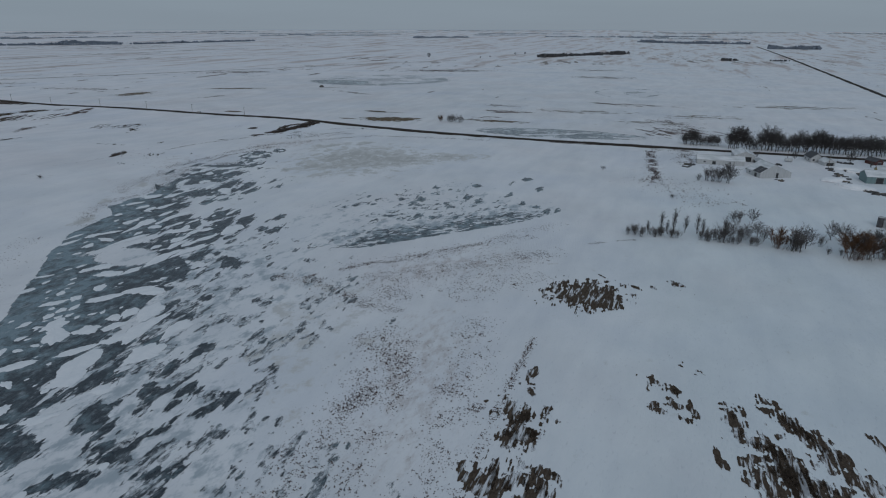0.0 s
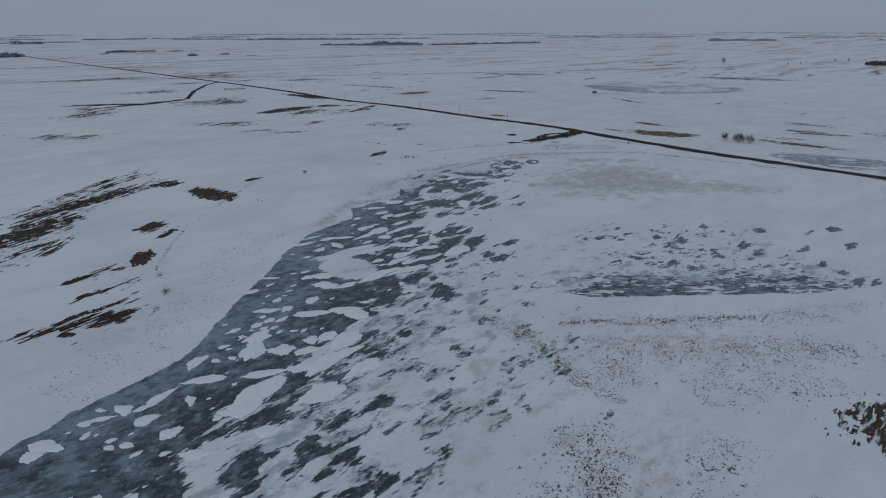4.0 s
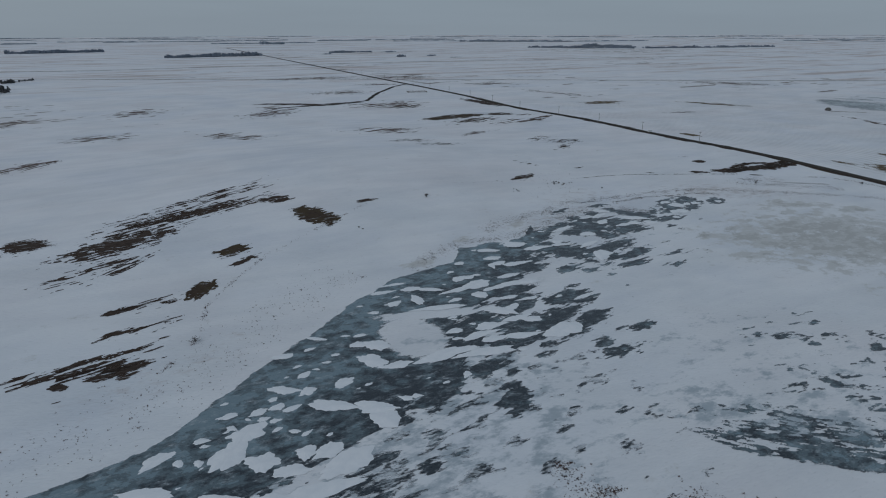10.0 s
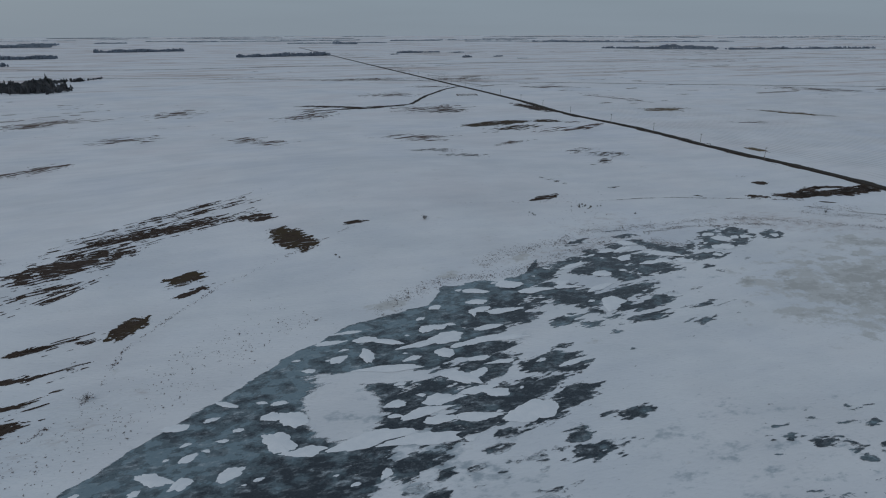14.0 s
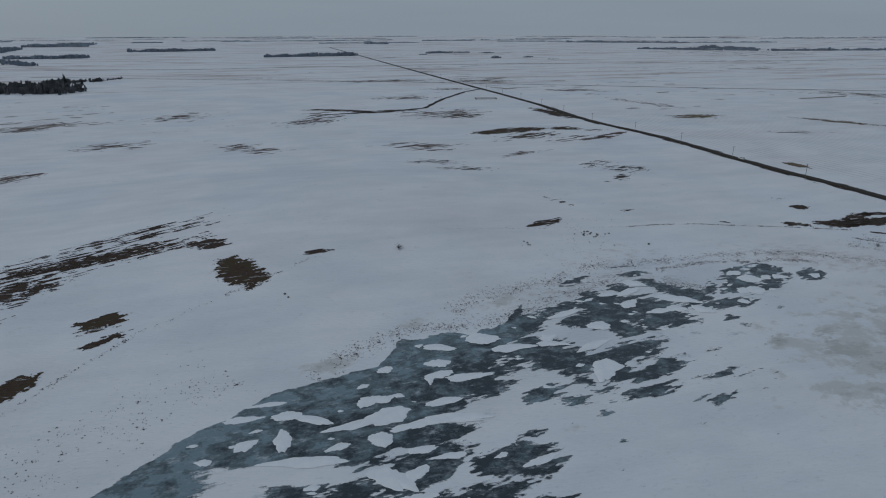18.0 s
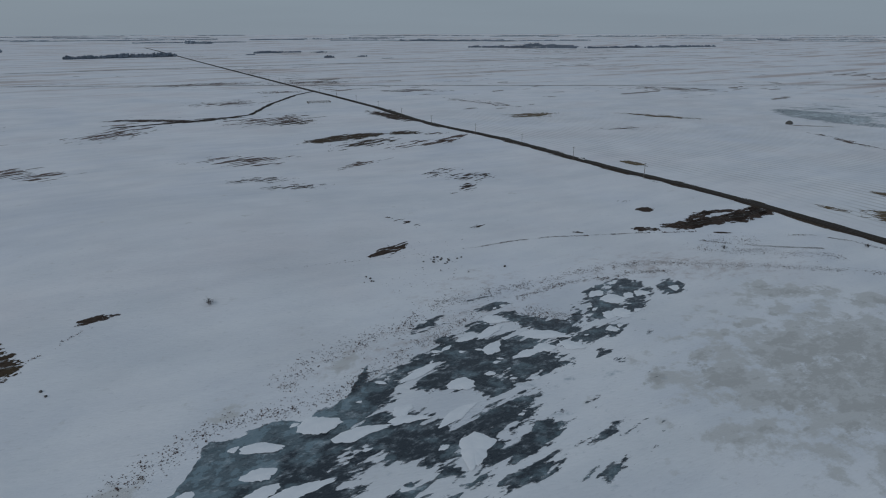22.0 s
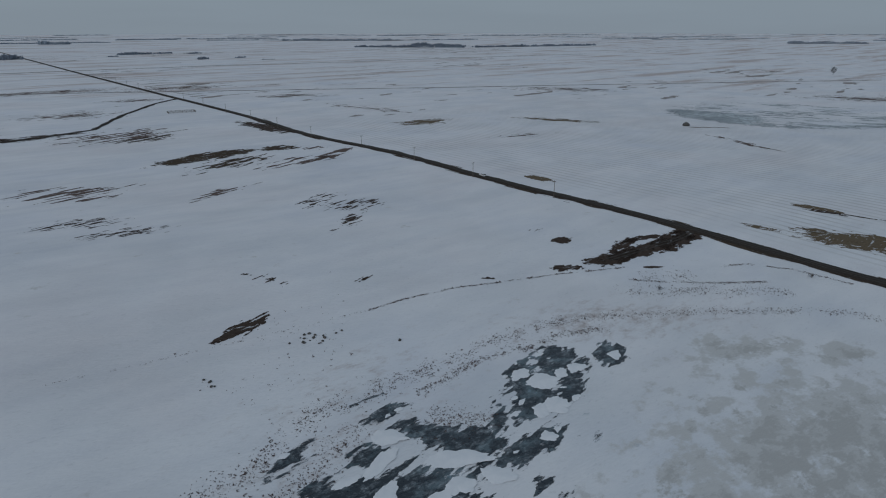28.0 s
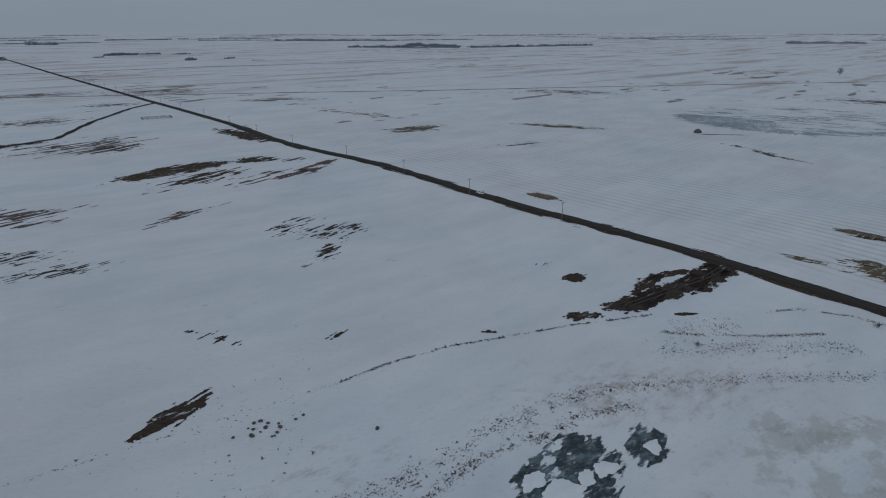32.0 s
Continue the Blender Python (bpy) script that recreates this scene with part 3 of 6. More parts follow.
def clear_ice(x, y):
    """Metres inside the bare ice: a band along the west shore and single openings, less the snow masses."""
    xs, xb = np.interp(y, SHORE_Y, SHORE_X), np.interp(y, BAND_Y, BAND_X)
    band = np.minimum(x - xs, 0.8 * (xb - x))
    band = np.where(y < 20, np.minimum(band, 20 - np.hypot(x + 130, 0.6 * (y - 20))), band)
    feather = 7.5 * (streaks(x, y, 31, 7.5, 1.3, 100, 5) - 0.5) + 4.5 * (streaks(x, y, 37, 2.2, 0.5, 100, 4) - 0.5)
    bare = np.maximum(band, depth_in(x, y, OPENINGS)) + 0.25 + 0.6 * step(150, 175, y) * step(280, 250, y) + feather * np.clip(0.3 + 0.06 * (x - xs), 0.3, 0.85)
    bare = bare - 1.1 * step(0.8, 1.15, shore_side(x, y)) * step(195, 155, y)
    return np.minimum(bare, 0.6 * feather * step(195, 215, y) - 1.3 * depth_in(x, y, SNOWY))


def lake_ice(x, y):
    xs, u = np.interp(y, SHORE_Y, SHORE_X), shore_side(x, y)
    edge = x - xs + (3.0 + 5.0 * step(205, 250, y)) * (fbm(x / 6, y / 6, 5) - 0.5) - 1.0 * step(205, 250, y)
    n = 0.6 * streaks(x, y, 11, 7, 3.6, 100, 3) + 0.26 * streaks(x, y, 31, 4, 1.3, 104, 4) + 0.14 * streaks(x, y, 37, 1.3, 0.5, 104, 3)
    n = np.clip((n - 0.5) * 3.4 + 0.5, -0.2, 1.2)
    dusted = np.interp(u, [0, 0.5, 0.8, 1.0, 1.3, 1.9, 2.3], [1.1, 0.8, 0.38, 0.24, 0.12, -0.05, -0.6])
    dusted = dusted + np.interp(u, [0.7, 1.0, 1.4, 2.0, 2.5, 3.0], [0, 0.06, 0.12, 0.2, 0.26, 0]) * step(215, 165, y)
    dusted = dusted - 2.0 * step(0.95, 0.7, u) * step(60, 85, y) - 0.35 * step(200, 250, y)
    dusted = dusted - 2.4 * step(32, -35, y + 36 * (fbm(x / 14, y / 14, 19) - 0.5)) - 2.0 * step(380, 400, y)
    return np.minimum(np.maximum(dusted - n, 0.23 * clear_ice(x, y) + 0.05), edge * 0.5)


def veil(x, y):
    """How far the ice lies clear of blown snow: the inner lake is half dusted."""
    u = shore_side(x, y) + 0.5 * (streaks(x, y, 57, 20, 6, 108, 3) - 0.5)
    return np.where(clear_ice(x, y) > -0.6, 9.0, np.interp(u, [0.5, 0.75, 0.95, 1.2], [0.48, 0.37, 0.23, 0.16]))


def ice_tone(x, y):
    xs, xb = np.interp(y, SHORE_Y, SHORE_X), np.interp(y, BAND_Y, BAND_X)
    u = (x - xs) / np.maximum(xb - xs, 8.0)
    return np.interp(u, [0, 0.55, 0.95, 1.2], [0.045, 0.03, -0.06, -0.1]) * step(262, 245, y) - 0.07 * step(245, 275, y)


ice = cut_sheet("lake_ice", -300, -70, -40, 404, 0.36, lambda x, y: lake_ice(x, y) + 0.2, 0.05, ICE, "ice_patch", 300, ice_tone, veil)
crust = cut_sheet("snow_ice", -300, -70, -40, 404, 0.5, lambda x, y: np.minimum(lake_ice(x, y) + 0.06 + 0.5 * (streaks(x, y, 43, 3, 1.1, 92, 3) - 0.5), 0.2 * (x - np.interp(y, SHORE_Y, SHORE_X) + 1.0)), 0.03, CRUST)
tagged(crust, "grey half-frozen snow crust round the open ice", "ice", kind="structure")
tagged(ice, "dark clear lake ice broken by drifted snow", "ice", kind="structure")


# ---- tints of the ground: thin slush, grey ice under snow, stubble showing through, ploughed rows ----
def blob(x, y, cx, cy, a, b, turn):
    c, s = math.cos(radians(turn)), math.sin(radians(turn))
    u, v = (x - cx) * c + (y - cy) * s, -(x - cx) * s + (y - cy) * c
    return np.clip(1.25 - np.hypot(u / a, v / b), 0, 1)


def along(x, y, ax, ay, bx, by):
    """Metres along the line from a to b, and to its left."""
    n = math.hypot(bx - ax, by - ay)
    ux, uy = (bx - ax) / n, (by - ay) / n
    return (x - ax) * ux + (y - ay) * uy, -(x - ax) * uy + (y - ay) * ux, n


def paint_ground():
    me = bpy.data.objects["ground"].data
    co = np.empty(len(me.vertices) * 3)
    me.vertices.foreach_get("co", co)
    x, y = co[0::3], co[1::3]
    slush = np.maximum.reduce([k * blob(x, y, *row) for k, row in (
        (0.85, (-205, 395, 68, 56, 100)), (1.0, (-235, 343, 9.4, 6.1, 116)), (0.95, (-225, 358, 16.6, 11.3, 90)), (1.0, (-224, 388, 23, 14, 94)), (1.0, (-218, 409, 22, 12, 103)), (0.8, (-252, 430, 29, 10.8, 61)), (0.8, (-231, 448, 18.6, 10.4, 81)),
        (0.95, (-236, 362, 6.5, 4.4, 102)), (0.9, (-242, 381, 5, 3, 113)), (0.9, (-241.5, 393, 6.5, 4.2, 100)), (0.9, (-211.6, 361, 21.8, 8.6, 61)), (0.8, (-204, 391, 11.6, 6.5, 89)), (0.7, (-258, 391, 5.4, 3.8, 89)),
        (0.8, (-206, 341, 14.8, 7.7, 67)), (0.9, (-180, 400, 40, 30, 20)), (0.75, (-150, 420, 40, 22, 20)), (0.45, (-100, 150, 26, 55, 20)), (0.95, (-256, 206, 12, 4, 100)), (0.95, (-280, 268, 14, 3.2, 117)),
        (0.8, (-273, 237, 7, 2.5, 100)))])
    xs, xi = np.interp(y, SHORE_Y, SHORE_X), np.interp(y, INNER_Y, INNER_X)
    u = (x - xs) / (xi - xs)
    haze = np.interp(u, [0.2, 0.8, 1.5, 2.4], [0, 0.8, 0.65, 0]) * (0.45 + 0.55 * step(240, 190, y)) * step(400, 370, y) * step(10, 50, y)
    p, q, n = along(x, y, -137, 214, -44, 314)
    haze = np.maximum(haze, np.interp(q, [-1, 3, 25, 70, 110], [0, 0.9, 0.6, 0.45, 0]) * step(-25, 15, p) * step(n + 15, n - 25, p))
    stubble = np.maximum.reduce([0.8 * blob(x, y, -58, 140, 22, 75, 12), 0.75 * blob(x, y, -80, 215, 60, 26, 42), 0.8 * blob(x, y, -285, 420, 24, 70, -30),
                                 0.7 * blob(x, y, -287, 300, 16, 90, 8), 0.6 * blob(x, y, -215, 110, 14, 60, 30), 0.9 * blob(x, y, 10, 585, 30, 40, 0),
                                 0.6 * blob(x, y, -310, 330, 20, 60, 5), 0.55 * blob(x, y, -10, 420, 25, 90, 0)])
    furrow = step(522, 545, y) * step(1100, 800, y) * step(-760, -640, x) * step(140, -20, x)
    plain = me.attributes.new("plain", "FLOAT", "POINT")
    plain.data.foreach_set("value", (0.62 * step(500, 1500, np.hypot(x, y - 200))).astype(np.float32))
    warm = me.attributes.new("warm", "FLOAT", "POINT")
    warm.data.foreach_set("value", (step(-200, -480, x) - 0.8 * step(-50, 30, x) * step(460, 340, y)).astype(np.float32))
    cols = np.stack([slush, haze, stubble, furrow], 1).astype(np.float32)
    at = me.color_attributes.new("cover", "FLOAT_COLOR", "POINT")
    at.data.foreach_set("color", cols.ravel())


def finish_snow():
    n, l = SNOW.node_tree.nodes, SNOW.node_tree.links
    b = n["Principled BSDF"]
    col = b.inputs["Base Color"].links[0].from_socket
    at, sep = n.new("ShaderNodeAttribute"), n.new("ShaderNodeSeparateColor")
    at.attribute_name = "cover"
    l.new(at.outputs["Color"], sep.inputs[0])

    def masked(mask, noise, lo, hi):
        a = n.new("ShaderNodeMath")
        a.operation = "MULTIPLY_ADD"
        l.new(noise, a.inputs[0])
        a.inputs[1].default_value = 3.0
        l.new(mask, a.inputs[2])
        r = n.new("ShaderNodeMapRange")
        r.interpolation_type = "SMOOTHSTEP"
        l.new(a.outputs[0], r.inputs[0])
        r.inputs[1].default_value, r.inputs[2].default_value = lo, hi
        return r.outputs[0]
    wet = noise_node(n, l, 0.13, 10.0, (1, 0.75, 1), 20, 0.68)
    col = mix_node(n, l, masked(sep.outputs[0], wet, 1.85, 2.25), col, (0.6, 0.592, 0.585))
    pool = noise_node(n, l, 0.2, 9.0, (1, 0.6, 1), 20, 0.74)
    col = mix_node(n, l, masked(sep.outputs[0], pool, 2.15, 2.5), col, (0.5, 0.49, 0.478))
    soot = noise_node(n, l, 0.17, 9.0, (1, 0.55, 1), 90 - WIND, 0.68)
    col = mix_node(n, l, masked(sep.outputs[1], soot, 2.1, 2.55), col, (0.42, 0.465, 0.505))
    straw = noise_node(n, l, 0.35, 9.0, (1, 0.45, 1), 90 - WIND, 0.72)
    col = mix_node(n, l, masked(sep.outputs[2], straw, 2.0, 3.0), col, (0.50, 0.45, 0.44))
    open_land = n.new("ShaderNodeAttribute")
    open_land.attribute_name = "plain"
    thin = noise_node(n, l, 0.022, 10.0, (1, 0.16, 1), 90 - 98, 0.68)
    col = mix_node(n, l, masked(open_land.outputs["Fac"], thin, 2.08, 2.5), col, (0.53, 0.465, 0.45))
    hue, tint = n.new("ShaderNodeAttribute"), n.new("ShaderNodeMapRange")
    hue.attribute_name = "warm"
    l.new(hue.outputs["Fac"], tint.inputs[0])
    tint.inputs[1].default_value, tint.inputs[2].default_value = -1.0, 1.0
    col = mix_node(n, l, 1.0, col, ramp_node(n, l, tint.outputs[0], [(0.0, (0.95, 1.0, 1.0)), (0.5, (1, 1, 1)), (1.0, (1.016, 1.0, 1.002))]), "MULTIPLY")
    tc, wave = n.new("ShaderNodeTexCoord"), n.new("ShaderNodeTexWave")
    l.new(tc.outputs["Object"], wave.inputs["Vector"])
    wave.wave_type, wave.bands_direction = "BANDS", "Y"
    wave.inputs["Scale"].default_value, wave.inputs["Distortion"].default_value, wave.inputs["Detail"].default_value = 0.055, 2.0, 2.0
    wave.inputs["Detail Scale"].default_value = 0.15
    rows = ramp_node(n, l, wave.outputs["Fac"], [(0.0, (0.0, 0.0, 0.0)), (0.66, (0.0, 0.0, 0.0)), (0.95, (0.42, 0.42, 0.42))])
    rm = n.new("ShaderNodeMath")
    rm.operation = "MULTIPLY"
    l.new(rows, rm.inputs[0])
    l.new(at.outputs["Alpha"], rm.inputs[1])
    rp = n.new("ShaderNodeMath")
    rp.operation = "MULTIPLY"
    l.new(rm.outputs[0], rp.inputs[0])
    l.new(ramp_node(n, l, noise_node(n, l, 0.03, 4.0), [(0.36, (0.15, 0.15, 0.15)), (0.56, (1, 1, 1))]), rp.inputs[1])
    col = mix_node(n, l, rp.outputs[0], col, (0.42, 0.40, 0.38))
    l.new(col, b.inputs["Base Color"])


paint_ground()
finish_snow()


# ---- eastern ice along the reed bank, and the ponds ----
def east_ice(x, y):
    p, q, n = along(x, y, -137, 214, -44, 314)
    near = 0.45 * streaks(x, y, 71, 10, 3.2, 50, 4) + 0.55 * streaks(x, y, 73, 2.2, 0.6, 48, 4)
    out = 0.6 * streaks(x, y, 75, 6, 3.2, 80, 3) + 0.4 * streaks(x, y, 77, 2.0, 0.8, 80, 3)
    far = step(14, 24, q)
    nz = np.clip(((1 - far) * near + far * out - 0.5) * 3.0 + 0.5, -0.2, 1.2)
    q = q + 6.5 * step(0, 25, p) * step(n, n - 40, p)
    cover = np.interp(q, [0, 2, 8, 14, 24, 40, 75, 100], [0.9, 0.8, 0.66, 0.5, 0.27, 0.17, 0.18, -0.4])
    cover = cover - 0.3 * step(50, 25, p) * step(20, 26, q)
    cover = cover - 1.2 * step(26, -10, p) - 1.2 * step(n - 34, n + 6, p)
    spots = 0.26 * (depth_in(x, y, OPEN_EAST) + 4.0 * (streaks(x, y, 95, 3.5, 1.2, 80, 4) - 0.5))
    return np.minimum(np.maximum(cover - nz, spots), 0.3 * (q + 2.5 * (fbm(x / 5, y / 5, 9) - 0.5)))


def bank_veil(x, y):
    p, q, n = along(x, y, -137, 214, -44, 314)
    return np.where(depth_in(x, y, OPEN_EAST) > -0.6, 9.0, np.interp(q, [1, 7, 22, 60], [2.0, 0.36, 0.26, 0.34]))


tagged(cut_sheet("bank_ice", -215, 205, -30, 400, 0.45, lambda x, y: east_ice(x, y) + 0.16, 0.05, ICE, "ice_patch", 140, None, bank_veil), "strip of dark ice below a reedy bank", "ice", kind="structure")


def pond_field(cx, cy, a, b, turn, seed, fill):
    def field(x, y):
        c, s = math.cos(radians(turn)), math.sin(radians(turn))
        u, v = ((x - cx) * c + (y - cy) * s) / a, (-(x - cx) * s + (y - cy) * c) / b
        r = np.hypot(u, v) + 0.18 * (fbm(x / 20, y / 20, seed) - 0.5)
        nz = np.clip((0.6 * streaks(x, y, seed + 3, 26, 6, 20, 4) + 0.4 * streaks(x, y, seed + 5, 8, 3, 20, 3) - 0.5) * 2.4 + 0.5, 0, 1)
        return 3.0 * np.minimum(1 - r, fill(u, v) - nz)
    return field


POND = ice_material("windswept_pond_ice", (0.16, 0.18, 0.195), (0.27, 0.29, 0.305))
for args, bounds, cell, label in (
        ((-92, 546, 78, 22, 3, 201, lambda u, v: 0.72 + 0 * u), (-175, 522, -10, 572), 0.7, "grey frozen pond beside the gravel road"),
        ((-452, 945, 118, 108, 40, 231, lambda u, v: 0.4 + 0.4 * step(0.7, 0.92, np.hypot(u, v)) * step(0.1, -0.4, v) + 0.8 * step(0.75, 0.35, np.hypot(u + 0.86, v + 0.4))), (-590, 800, -310, 1090), 1.2, "frozen prairie pond half covered by drifts"),
        ((-62, 916, 70, 44, 81, 251, lambda u, v: 0.12 + 0.4 * step(0.78, 0.95, np.hypot(u, v)) + 0.45 * step(0.5, 0.2, np.hypot(u, v + 0.2))), (-130, 830, 10, 1000), 1.5, "small frozen slough in a snowy field")):
    tagged(cut_sheet("pond_ice", *bounds, cell, pond_field(*args), 0.05, POND), label, "ice", kind="structure")


# ---- bare patches where the wind took the snow ----
def soil_patch(x, y, a, b, turn, fill, mat, label, seed, lane=110.0, long=7.0, short=1.0, cell=None):
    cell = cell or max(0.3, min(a, b) / 22)
    c, s = math.cos(radians(turn)), math.sin(radians(turn))

    def field(gx, gy):
        u, v = ((gx - x) * c + (gy - y) * s) / a, (-(gx - x) * s + (gy - y) * c) / b
        r, lines = np.hypot(u, v), streaks(gx, gy, seed, long, short, lane, 4) - 0.5
        lumps, fine = fbm(gx / (0.5 * long), gy / (0.5 * long), seed + 9, 4) - 0.5, fbm(gx / (0.09 * long), gy / (0.09 * long), seed + 5, 2) - 0.5
        if label == PLOUGH:
            rows = np.sin(6.283 * (gx + 0.05 * gy) / 0.95 + 2 * value_noise(gx / 3, gy / 3, 8))
            return fill - 0.1 - r ** 1.5 + 2.2 * lines + 2.4 * lumps + 0.3 * fine + 0.12 * rows
        if label == SPECK:
            return fill + 0.02 - 0.5 * r ** 1.6 + 4.2 * lines + 1.2 * lumps + 0.6 * fine
        comb = 1.0 if mat is GRASSY or a < 7 else 2.0
        return 0.52 + 0.5 * fill - 0.72 * r ** 1.6 + comb * lines + 1.2 * lumps + 0.6 * fine
    m = 1.7 * max(a, b) + 3
    ob = cut_sheet("soil_patch", x - m, y - m, x + m, y + m, cell, field, 0.06, mat)
    if ob:
        tagged(ob, label, "soil", kind="structure")
    return ob


